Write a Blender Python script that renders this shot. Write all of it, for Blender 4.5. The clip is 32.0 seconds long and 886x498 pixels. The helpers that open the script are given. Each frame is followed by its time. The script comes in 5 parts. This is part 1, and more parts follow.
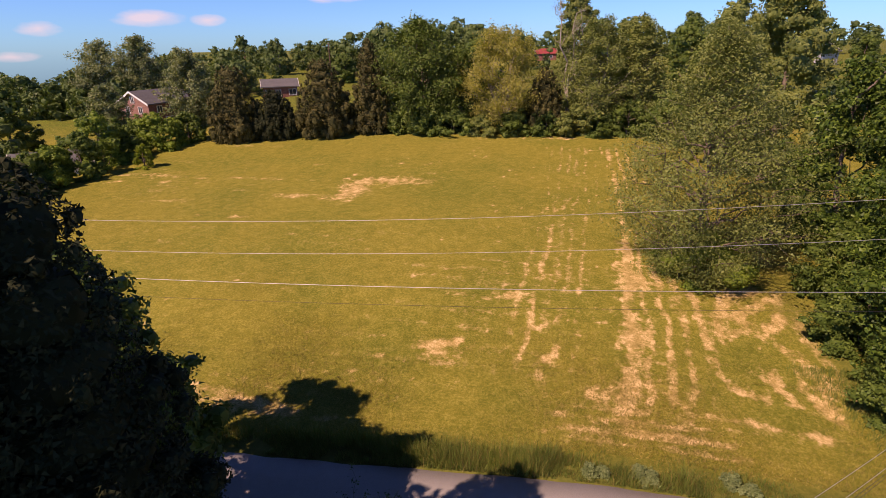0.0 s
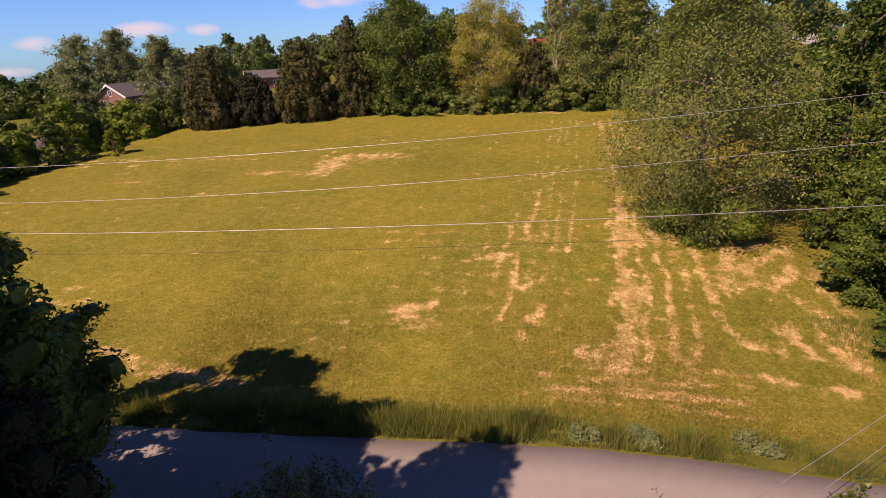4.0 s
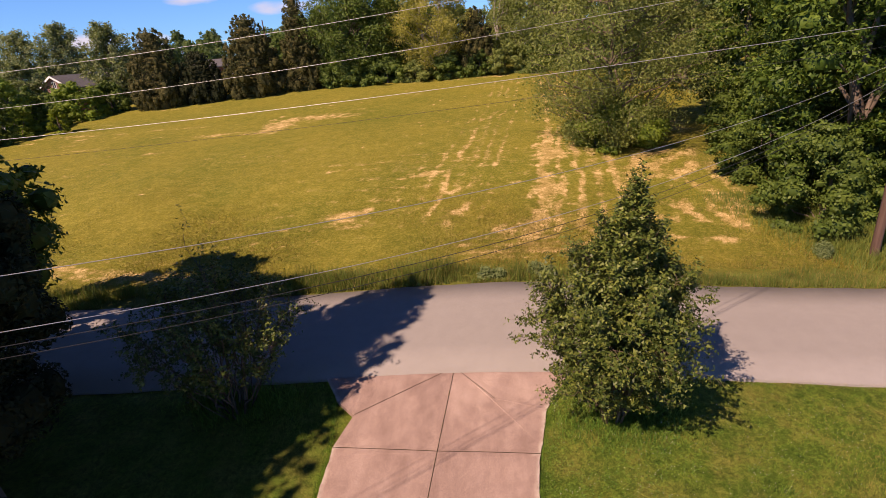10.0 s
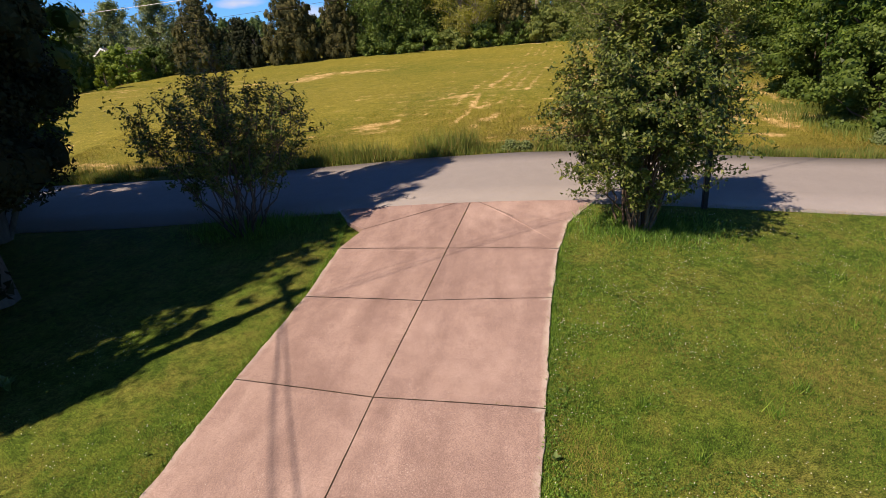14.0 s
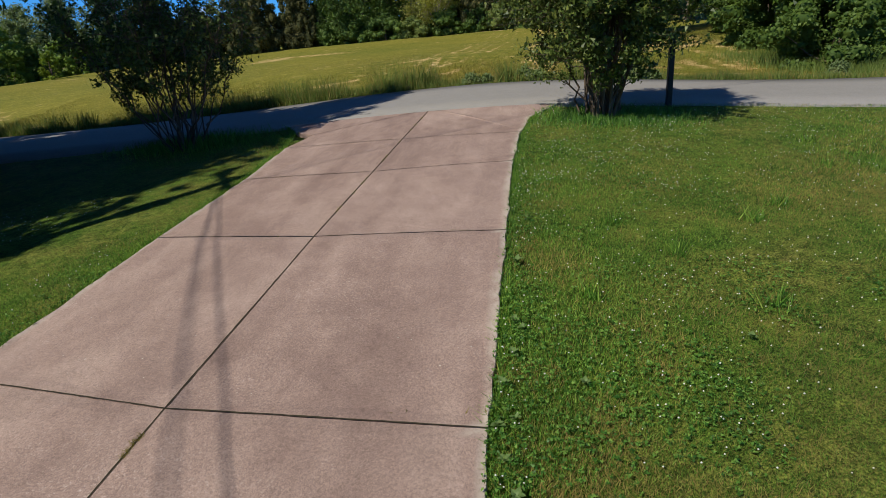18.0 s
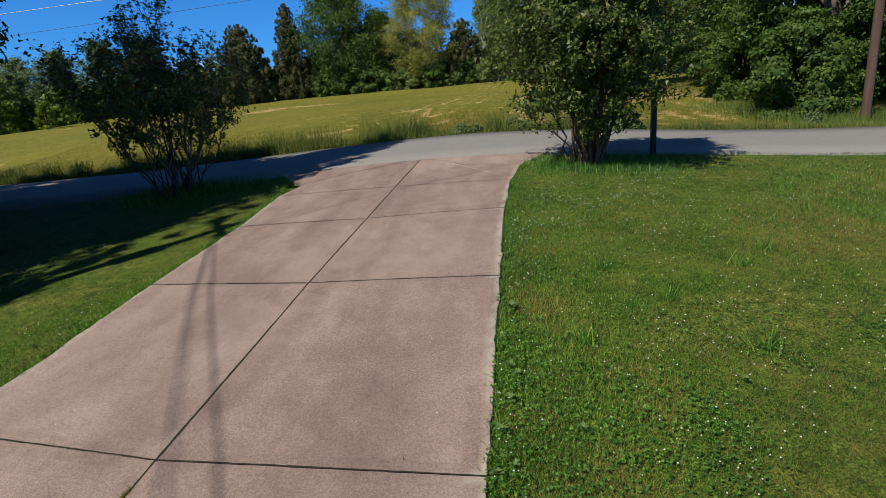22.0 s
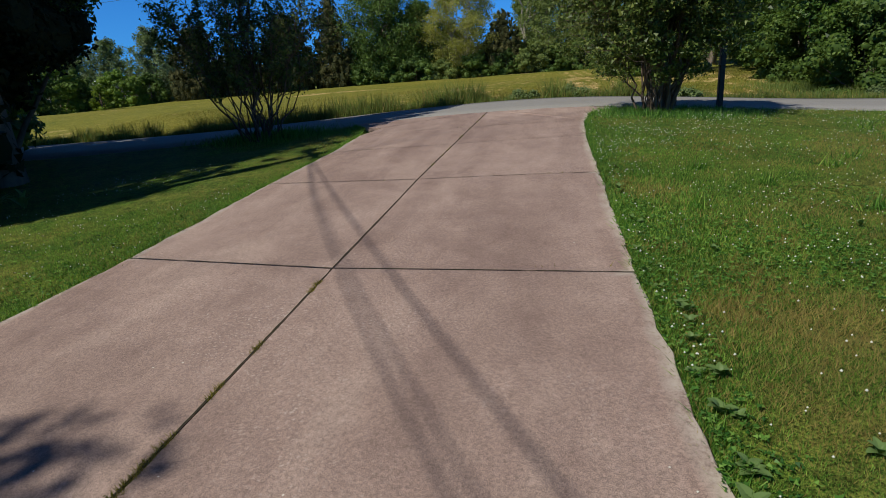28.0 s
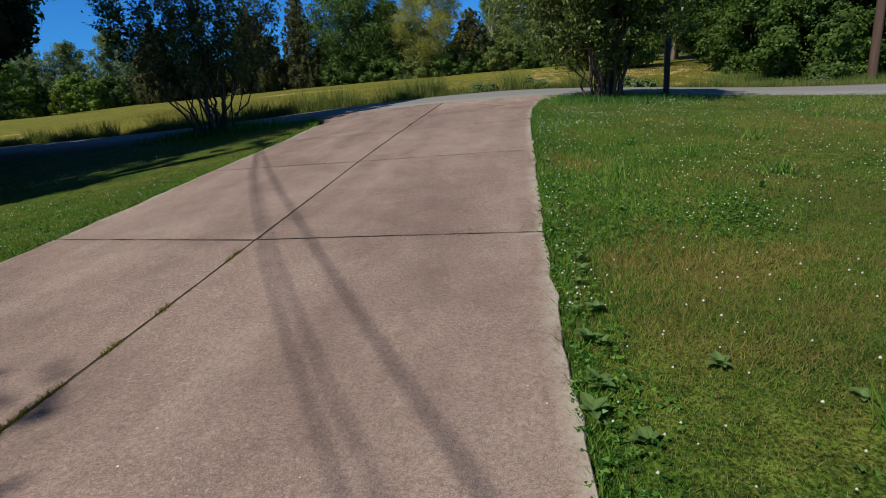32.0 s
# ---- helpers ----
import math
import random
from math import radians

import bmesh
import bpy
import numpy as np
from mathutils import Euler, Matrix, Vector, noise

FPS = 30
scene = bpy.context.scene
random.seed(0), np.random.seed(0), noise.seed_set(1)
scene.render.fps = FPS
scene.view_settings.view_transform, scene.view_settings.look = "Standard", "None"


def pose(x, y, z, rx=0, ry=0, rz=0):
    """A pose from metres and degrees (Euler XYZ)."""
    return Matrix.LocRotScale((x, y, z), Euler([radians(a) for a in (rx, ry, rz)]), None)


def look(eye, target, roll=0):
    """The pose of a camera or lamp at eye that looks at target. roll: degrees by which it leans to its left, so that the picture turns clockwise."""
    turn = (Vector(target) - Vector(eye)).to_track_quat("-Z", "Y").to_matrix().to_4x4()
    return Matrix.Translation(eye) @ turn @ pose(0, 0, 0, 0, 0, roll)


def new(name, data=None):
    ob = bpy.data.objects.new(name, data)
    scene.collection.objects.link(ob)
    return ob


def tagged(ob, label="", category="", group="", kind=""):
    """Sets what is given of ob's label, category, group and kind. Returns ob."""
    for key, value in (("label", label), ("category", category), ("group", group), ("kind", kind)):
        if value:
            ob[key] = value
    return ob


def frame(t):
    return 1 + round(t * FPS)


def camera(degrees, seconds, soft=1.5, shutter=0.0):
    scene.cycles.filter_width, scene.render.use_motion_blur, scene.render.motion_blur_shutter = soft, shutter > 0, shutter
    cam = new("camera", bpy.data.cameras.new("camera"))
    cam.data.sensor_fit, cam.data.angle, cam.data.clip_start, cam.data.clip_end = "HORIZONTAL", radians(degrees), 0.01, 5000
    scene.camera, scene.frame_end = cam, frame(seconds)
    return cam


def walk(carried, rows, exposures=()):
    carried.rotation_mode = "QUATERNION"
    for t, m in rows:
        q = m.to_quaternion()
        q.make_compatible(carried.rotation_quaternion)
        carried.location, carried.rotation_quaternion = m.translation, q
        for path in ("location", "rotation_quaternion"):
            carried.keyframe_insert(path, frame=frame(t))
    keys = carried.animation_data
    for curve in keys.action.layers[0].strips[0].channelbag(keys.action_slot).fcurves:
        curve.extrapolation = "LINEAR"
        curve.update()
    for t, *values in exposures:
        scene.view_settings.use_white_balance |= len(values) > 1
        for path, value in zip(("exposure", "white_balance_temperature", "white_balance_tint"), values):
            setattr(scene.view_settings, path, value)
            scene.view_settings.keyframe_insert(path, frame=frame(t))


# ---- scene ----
# the camera: seconds, place in metres, turn in degrees
cam = camera(80.9, 32.0, 0.85)
ROWS = [
    (0.0, -1.953, -11.028, 16.470, 68.63, 1.03, 9.57),
    (0.5, -1.163, -10.598, 16.091, 68.51, 1.31, 10.38),
    (1.0, -0.488, -10.142, 15.641, 68.45, 1.49, 11.23),
    (1.5, -0.091, -9.680, 15.124, 68.48, 1.68, 11.51),
    (2.0, -0.064, -9.292, 14.614, 68.51, 1.91, 11.11),
    (2.5, -0.315, -9.049, 14.123, 68.57, 2.03, 10.47),
    (3.0, -0.607, -8.906, 13.689, 68.64, 2.23, 9.90),
    (3.5, -0.838, -8.772, 13.296, 68.67, 2.52, 9.43),
    (5.5, -0.589, -8.988, 11.647, 69.27, 2.91, 7.85),
    (6.0, -0.335, -9.190, 11.257, 69.22, 3.06, 7.44),
    (6.5, -0.113, -9.423, 10.869, 69.24, 3.20, 7.16),
    (7.0, 0.117, -9.648, 10.491, 69.22, 3.37, 6.91),
    (7.5, 0.348, -9.870, 10.090, 69.18, 3.58, 6.51),
    (8.0, 0.528, -10.013, 9.705, 69.16, 3.72, 6.13),
    (8.5, 0.694, -10.315, 9.403, 69.13, 3.90, 5.99),
    (9.0, 0.957, -11.125, 9.291, 68.95, 4.28, 5.59),
    (9.5, 1.259, -11.916, 9.123, 68.70, 4.63, 5.12),
    (10.0, 1.459, -12.315, 8.766, 68.54, 4.84, 4.81),
    (10.5, 1.582, -12.467, 8.434, 68.39, 4.95, 4.72),
    (11.0, 1.669, -12.580, 8.154, 68.32, 4.97, 4.71),
    (11.5, 1.722, -12.753, 7.660, 68.51, 4.85, 4.53),
    (12.0, 1.769, -12.848, 6.836, 68.78, 4.83, 4.67),
    (12.5, 1.675, -12.967, 5.999, 68.97, 4.64, 5.60),
    (13.0, 1.492, -13.167, 5.291, 69.08, 4.35, 7.27),
    (13.5, 1.473, -13.269, 4.614, 69.16, 4.30, 8.74),
    (14.0, 1.630, -13.317, 3.944, 69.25, 4.33, 8.92),
    (14.5, 1.778, -13.381, 3.330, 69.30, 4.37, 8.47),
    (15.0, 1.872, -13.435, 2.791, 69.40, 4.44, 7.89),
    (15.5, 1.950, -13.477, 2.358, 69.48, 4.63, 7.30),
    (17.5, 1.860, -13.506, 1.503, 69.52, 5.04, 4.84),
    (18.0, 1.709, -13.436, 1.432, 69.66, 4.81, 5.24),
    (18.5, 1.594, -13.402, 1.469, 72.23, 4.50, 6.55),
    (19.0, 1.560, -13.407, 1.483, 76.24, 4.24, 7.48),
    (19.5, 1.590, -13.384, 1.445, 75.91, 4.29, 6.98),
    (20.0, 1.634, -13.344, 1.405, 74.73, 4.46, 6.36),
    (20.5, 1.643, -13.266, 1.422, 74.45, 4.56, 5.81),
    (21.0, 1.648, -13.227, 1.437, 74.44, 4.68, 5.23),
    (21.5, 1.657, -13.291, 1.455, 74.53, 4.76, 4.64),
    (22.0, 1.672, -13.505, 1.458, 74.61, 4.78, 4.15),
    (22.5, 1.596, -13.822, 1.443, 74.65, 4.62, 4.16),
    (23.0, 1.337, -14.107, 1.430, 74.53, 4.42, 4.64),
    (23.5, 1.071, -14.205, 1.397, 74.41, 4.38, 4.89),
    (24.0, 0.956, -14.190, 1.258, 74.48, 4.40, 4.93),
    (24.5, 0.950, -14.189, 1.017, 74.52, 4.34, 5.04),
    (25.0, 0.964, -14.220, 0.818, 74.57, 4.27, 5.00),
    (25.5, 0.958, -14.274, 0.687, 74.60, 4.25, 4.87),
    (27.5, 0.683, -14.431, 0.455, 74.63, 3.87, 6.92),
    (28.0, 0.689, -14.467, 0.393, 74.66, 3.79, 7.44),
    (28.5, 0.711, -14.496, 0.330, 74.67, 3.82, 7.24),
    (29.0, 0.748, -14.517, 0.284, 74.64, 3.95, 6.69),
    (29.5, 0.818, -14.534, 0.244, 74.62, 4.10, 6.23),
    (30.0, 0.906, -14.538, 0.201, 74.61, 4.19, 6.19),
    (30.5, 0.981, -14.535, 0.166, 74.59, 4.25, 6.11),
    (31.0, 1.040, -14.547, 0.142, 74.57, 4.34, 5.62),
    (31.5, 1.102, -14.568, 0.130, 74.53, 4.48, 5.06),
    (32.0, 1.170, -14.594, 0.113, 74.53, 4.64, 4.62),
]
EXPOSURES = [(0.0, 0.17, 8100.0, 46.0), (4.5, 0.12, 8300.0, 44.0), (10.0, 0.22, 8100.0, 36.0), (13.0, 0.38, 7800.0, 29.0), (14.2, 0.2, 7250.0, 21.0), (15.5, -0.12, 6650.0, 13.0), (18.5, -0.25, 6100.0, 4.0), (25.0, -0.29, 6100.0, 4.0), (28.0, -0.42, 6000.0, 3.0), (32.0, -0.46, 6000.0, 1.0)]
walk(cam, [(t, pose(x, y, z, rx, ry, rz)) for t, x, y, z, rx, ry, rz in ROWS], EXPOSURES)

# ---- world, sun ----
SUN_UP, SUN_TO = radians(48), radians(48)      # height of the sun; where its light travels, from +x
world = bpy.data.worlds.new("sky")
scene.world = world
world.use_nodes = True
wn = world.node_tree
wn.nodes.clear()
w_out, w_bg = wn.nodes.new("ShaderNodeOutputWorld"), wn.nodes.new("ShaderNodeBackground")
w_sky = wn.nodes.new("ShaderNodeTexSky")
w_sky.sky_type, w_sky.sun_disc = "NISHITA", False
w_sky.sun_elevation = SUN_UP
w_sky.sun_rotation = math.pi * 1.5 - SUN_TO
w_sky.air_density, w_sky.dust_density, w_sky.ozone_density = 1.0, 0.15, 5.0
w_bg.inputs["Strength"].default_value = 0.074
# a few small stretched fair-weather clouds low in the sky
w_co, w_noise, w_mix = wn.nodes.new("ShaderNodeTexCoord"), wn.nodes.new("ShaderNodeTexNoise"), wn.nodes.new("ShaderNodeMixRGB")
w_noise.inputs["Scale"].default_value, w_noise.inputs["Detail"].default_value = 14.0, 7.0
w_map = wn.nodes.new("ShaderNodeMapping")
w_map.inputs["Scale"].default_value = (1, 1, 2.6)
wn.links.new(w_co.outputs["Generated"], w_map.inputs["Vector"])
wn.links.new(w_map.outputs["Vector"], w_noise.inputs["Vector"])


def sky_math(op, a, b, clamp=False):
    n = wn.nodes.new("ShaderNodeMath")
    n.operation, n.use_clamp = op, clamp
    for sock, v in zip(n.inputs, (a, b)):
        if isinstance(v, float):
            sock.default_value = v
        else:
            wn.links.new(v, sock)
    return n.outputs[0]


cloud = None
for (cx, cy, cz), rxy, rz in (((-0.709, 0.704, 0.034), 0.040, 0.014), ((-0.60, 0.799, 0.048), 0.070, 0.016), ((-0.53, 0.846, 0.046), 0.036, 0.012), ((-0.74, 0.672, -0.004), 0.05, 0.010), ((-0.33, 0.94, 0.082), 0.08, 0.016), ((-0.46, 0.88, 0.10), 0.06, 0.012),
                              ((0.45, 0.88, 0.10), 0.08, 0.014), ((-0.26, 0.946, 0.20), 0.05, 0.010), ((0.8, -0.5, 0.3), 0.25, 0.06), ((-0.7, -0.6, 0.25), 0.22, 0.05), ((0.2, 0.9, 0.045), 0.06, 0.010)):
    sh, sc = wn.nodes.new("ShaderNodeVectorMath"), wn.nodes.new("ShaderNodeVectorMath")
    sh.operation, sc.operation = "SUBTRACT", "DIVIDE"
    ln = wn.nodes.new("ShaderNodeVectorMath")
    ln.operation = "LENGTH"
    sh.inputs[1].default_value, sc.inputs[1].default_value = (cx, cy, cz), (rxy, rxy, rz)
    wn.links.new(w_co.outputs["Generated"], sh.inputs[0])
    wn.links.new(sh.outputs["Vector"], sc.inputs[0])
    wn.links.new(sc.outputs["Vector"], ln.inputs[0])
    one = sky_math("SUBTRACT", 1.0, ln.outputs["Value"], True)
    cloud = one if cloud is None else sky_math("MAXIMUM", cloud, one)
w_body = sky_math("MULTIPLY", sky_math("ADD", cloud, sky_math("MULTIPLY", sky_math("SUBTRACT", w_noise.outputs["Fac"], 0.5), 2.2)), sky_math("MULTIPLY", cloud, 3.0, True), True)
w_ramp = wn.nodes.new("ShaderNodeValToRGB")
w_ramp.color_ramp.elements[0].position, w_ramp.color_ramp.elements[1].position = 0.12, 1.0
w_ramp.color_ramp.elements[1].color = (0.75, 0.75, 0.75, 1)
w_mix.inputs["Color2"].default_value = (9.0, 9.3, 10.2, 1)
wn.links.new(w_body, w_ramp.inputs["Fac"])
wn.links.new(w_ramp.outputs["Color"], w_mix.inputs["Fac"])
w_blue = wn.nodes.new("ShaderNodeMixRGB")
w_blue.blend_type = "MULTIPLY"
w_blue.inputs["Fac"].default_value = 1.0
w_sep, w_high = wn.nodes.new("ShaderNodeSeparateXYZ"), wn.nodes.new("ShaderNodeValToRGB")
wn.links.new(w_co.outputs["Generated"], w_sep.inputs["Vector"])
wn.links.new(w_sep.outputs["Z"], w_high.inputs["Fac"])
w_high.color_ramp.elements[0].position, w_high.color_ramp.elements[0].color = 0.30, (0.50, 1.24, 2.14, 1)
w_high.color_ramp.elements[1].position, w_high.color_ramp.elements[1].color = 0.72, (0.20, 0.28, 0.42, 1)      # deep towards the zenith
wn.links.new(w_high.outputs["Color"], w_blue.inputs["Color2"])
wn.links.new(w_sky.outputs["Color"], w_blue.inputs["Color1"])
wn.links.new(w_blue.outputs["Color"], w_mix.inputs["Color1"])
wn.links.new(w_mix.outputs["Color"], w_bg.inputs["Color"])
wn.links.new(w_bg.outputs["Background"], w_out.inputs["Surface"])

sun_data = bpy.data.lights.new("sun", "SUN")
sun_data.energy, sun_data.angle, sun_data.color = 5.4, radians(0.55), (1.0, 0.90, 0.74)
sun = new("sun", sun_data)
sun.matrix_world = look((0, 0, 40), (math.cos(SUN_TO) * math.cos(SUN_UP), math.sin(SUN_TO) * math.cos(SUN_UP), 40 - math.sin(SUN_UP)))

# ---- materials ----
def node_mat(name, rough=0.8, spec=0.3):
    m = bpy.data.materials.new(name)
    m.use_nodes = True
    nt = m.node_tree
    b = nt.nodes["Principled BSDF"]
    b.inputs["Roughness"].default_value = rough
    b.inputs["Specular IOR Level"].default_value = spec
    return m, nt, b


def add(nt, kind, **values):
    n = nt.nodes.new("ShaderNode" + kind)
    for k, v in values.items():
        n.inputs[k.replace("_", " ")].default_value = v
    return n


def ramp(nt, source, stops):
    r = nt.nodes.new("ShaderNodeValToRGB")
    while len(r.color_ramp.elements) < len(stops):
        r.color_ramp.elements.new(0.5)
    for e, (pos, col) in zip(r.color_ramp.elements, stops):
        e.position, e.color = pos, (*col, 1)
    nt.links.new(source, r.inputs["Fac"])
    return r.outputs["Color"]


def mixed(nt, fac, a, b, mode="MIX"):
    m = nt.nodes.new("ShaderNodeMixRGB")
    m.blend_type = mode
    for sock, v in ((m.inputs["Fac"], fac), (m.inputs["Color1"], a), (m.inputs["Color2"], b)):
        if isinstance(v, (int, float)):
            sock.default_value = v
        elif isinstance(v, tuple):
            sock.default_value = (*v, 1)
        else:
            nt.links.new(v, sock)
    return m.outputs["Color"]


def coords(nt, scale=(1, 1, 1)):
    c, m = nt.nodes.new("ShaderNodeTexCoord"), nt.nodes.new("ShaderNodeMapping")
    m.inputs["Scale"].default_value = scale
    nt.links.new(c.outputs["Object"], m.inputs["Vector"])
    return m.outputs["Vector"]


def noise_fac(nt, vec, scale, detail=4.0, rough=0.55):
    n = add(nt, "TexNoise", Scale=scale, Detail=detail, Roughness=rough)
    nt.links.new(vec, n.inputs["Vector"])
    return n.outputs["Fac"]


def bumped(nt, b, height, strength, distance):
    n = add(nt, "Bump", Strength=strength, Distance=distance)
    nt.links.new(height, n.inputs["Height"])
    nt.links.new(n.outputs["Normal"], b.inputs["Normal"])


def leaf_mat(name, dark, mid, light, trans=0.24, rough=0.55, spread=0.55):
    """Leaves: colour varies from leaf to leaf and in larger drifts; light comes through."""
    dark, light = (tuple(m + (c - m) * spread for c, m in zip(q, mid)) for q in (dark, light))
    m, nt, b = node_mat(name, rough, 0.25)
    g = nt.nodes.new("ShaderNodeNewGeometry")
    leaf = ramp(nt, g.outputs["Random Per Island"], [(0.0, dark), (0.5, mid), (1.0, light)])
    drift = ramp(nt, noise_fac(nt, coords(nt), 0.45, 2.0), [(0.32, (0.62, 0.66, 0.6)), (0.7, (1.2, 1.15, 1.0))])
    col = mixed(nt, 0.75, leaf, drift, "MULTIPLY")
    nt.links.new(col, b.inputs["Base Color"])
    t = nt.nodes.new("ShaderNodeBsdfTranslucent")
    nt.links.new(mixed(nt, 1.0, col, (1.1, 1.25, 0.5), "MULTIPLY"), t.inputs["Color"])
    mx = add(nt, "MixShader", Fac=trans)
    nt.links.new(b.outputs["BSDF"], mx.inputs[1])
    nt.links.new(t.outputs["BSDF"], mx.inputs[2])
    nt.links.new(mx.outputs["Shader"], nt.nodes["Material Output"].inputs["Surface"])
    return m


def plain_mat(name, c1, c2, scale=6.0, rough=0.75, bump=0.2, stretch=(1, 1, 1), metal=0.0, dist=0.01):
    m, nt, b = node_mat(name, rough)
    b.inputs["Metallic"].default_value = metal
    v = coords(nt, stretch)
    f = noise_fac(nt, v, scale, 6.0, 0.6)
    big = noise_fac(nt, v, scale * 0.13, 3.0)
    col = mixed(nt, 0.35, ramp(nt, f, [(0.3, c1), (0.7, c2)]), ramp(nt, big, [(0.3, c1), (0.7, c2)]))
    nt.links.new(col, b.inputs["Base Color"])
    bumped(nt, b, f, bump, dist)
    return m


def ground_mat():
    """Grass seen from afar: 'lawn' 0 field .. 1 lawn, 'hay' cut dry grass, 'rank' long green verge."""
    m, nt, b = node_mat("grass_ground", 0.9, 0.1)
    v = coords(nt)
    att = {}
    for k in ("lawn", "hay", "rank"):
        a = nt.nodes.new("ShaderNodeAttribute")
        a.attribute_name = k
        att[k] = a.outputs["Fac"]
    fine, mid = noise_fac(nt, v, 7.0, 9.0, 0.88), noise_fac(nt, v, 1.3, 7.0, 0.72)
    big = noise_fac(nt, v, 0.11, 4.0, 0.6)
    streak = noise_fac(nt, coords(nt, (0.4, 2.1, 1)), 2.2, 9.0, 0.82)
    field = mixed(nt, 0.62, ramp(nt, streak, [(0.30, (0.055, 0.078, 0.009)), (0.5, (0.185, 0.17, 0.023)), (0.70, (0.315, 0.262, 0.05))]),
                  ramp(nt, big, [(0.36, (0.085, 0.125, 0.014)), (0.60, (0.238, 0.21, 0.032))]))
    field = mixed(nt, 0.5, field, ramp(nt, mixed(nt, 0.22, fine, mid), [(0.42, (0.05, 0.065, 0.009)), (0.5, (0.165, 0.158, 0.023)), (0.57, (0.40, 0.33, 0.08))]))
    hay = ramp(nt, mixed(nt, 0.5, fine, mid), [(0.36, (0.15, 0.12, 0.024)), (0.5, (0.40, 0.29, 0.105)), (0.58, (0.70, 0.50, 0.25))])
    # hay lies in ragged scraps
    rag = nt.nodes.new("ShaderNodeMath")
    rag.operation = "MULTIPLY_ADD"
    nt.links.new(mixed(nt, 0.6, mid, noise_fac(nt, v, 3.6, 6.0, 0.72)), rag.inputs[0])
    rag.inputs[1].default_value = 7.0
    rag.inputs[2].default_value = -4.05
    hm = nt.nodes.new("ShaderNodeMath")
    hm.operation = "MULTIPLY_ADD"
    hm.use_clamp = True
    nt.links.new(att["hay"], hm.inputs[0])
    hm.inputs[1].default_value = 2.7
    nt.links.new(rag.outputs[0], hm.inputs[2])
    gate = nt.nodes.new("ShaderNodeMath")
    gate.operation = "MULTIPLY"
    gate.use_clamp = True
    s = nt.nodes.new("ShaderNodeMath")
    s.operation = "MULTIPLY"
    s.use_clamp = True
    nt.links.new(att["hay"], s.inputs[0])
    s.inputs[1].default_value = 3.0
    nt.links.new(hm.outputs[0], gate.inputs[0])
    nt.links.new(s.outputs[0], gate.inputs[1])
    field = mixed(nt, gate.outputs[0], field, hay)
    lawn = mixed(nt, 0.5, ramp(nt, mid, [(0.36, (0.040, 0.09, 0.011)), (0.5, (0.095, 0.155, 0.021)), (0.66, (0.22, 0.215, 0.045))]),
                 ramp(nt, fine, [(0.43, (0.008, 0.024, 0.004)), (0.57, (0.14, 0.19, 0.03))]))
    lawn = mixed(nt, ramp(nt, noise_fac(nt, v, 0.8, 5.0, 0.68), [(0.48, (0, 0, 0)), (0.68, (0.6, 0.6, 0.6))]), lawn, ramp(nt, fine, [(0.42, (0.08, 0.075, 0.016)), (0.58, (0.30, 0.25, 0.07))]))
    lawn = mixed(nt, 1.0, lawn, ramp(nt, noise_fac(nt, v, 60.0, 4.0, 0.75), [(0.40, (0.22, 0.26, 0.22)), (0.5, (0.8, 0.85, 0.8)), (0.60, (1.6, 1.6, 1.5))]), "MULTIPLY")
    lawn = mixed(nt, gate.outputs[0], lawn, (0.36, 0.25, 0.11))
    rank = ramp(nt, mixed(nt, 0.5, mid, fine), [(0.3, (0.05, 0.075, 0.013)), (0.7, (0.18, 0.17, 0.04))])
    col = mixed(nt, att["lawn"], mixed(nt, att["rank"], field, rank), lawn)
    nt.links.new(col, b.inputs["Base Color"])
    bumped(nt, b, mixed(nt, 0.5, fine, mid), 0.6, 0.06)
    return m


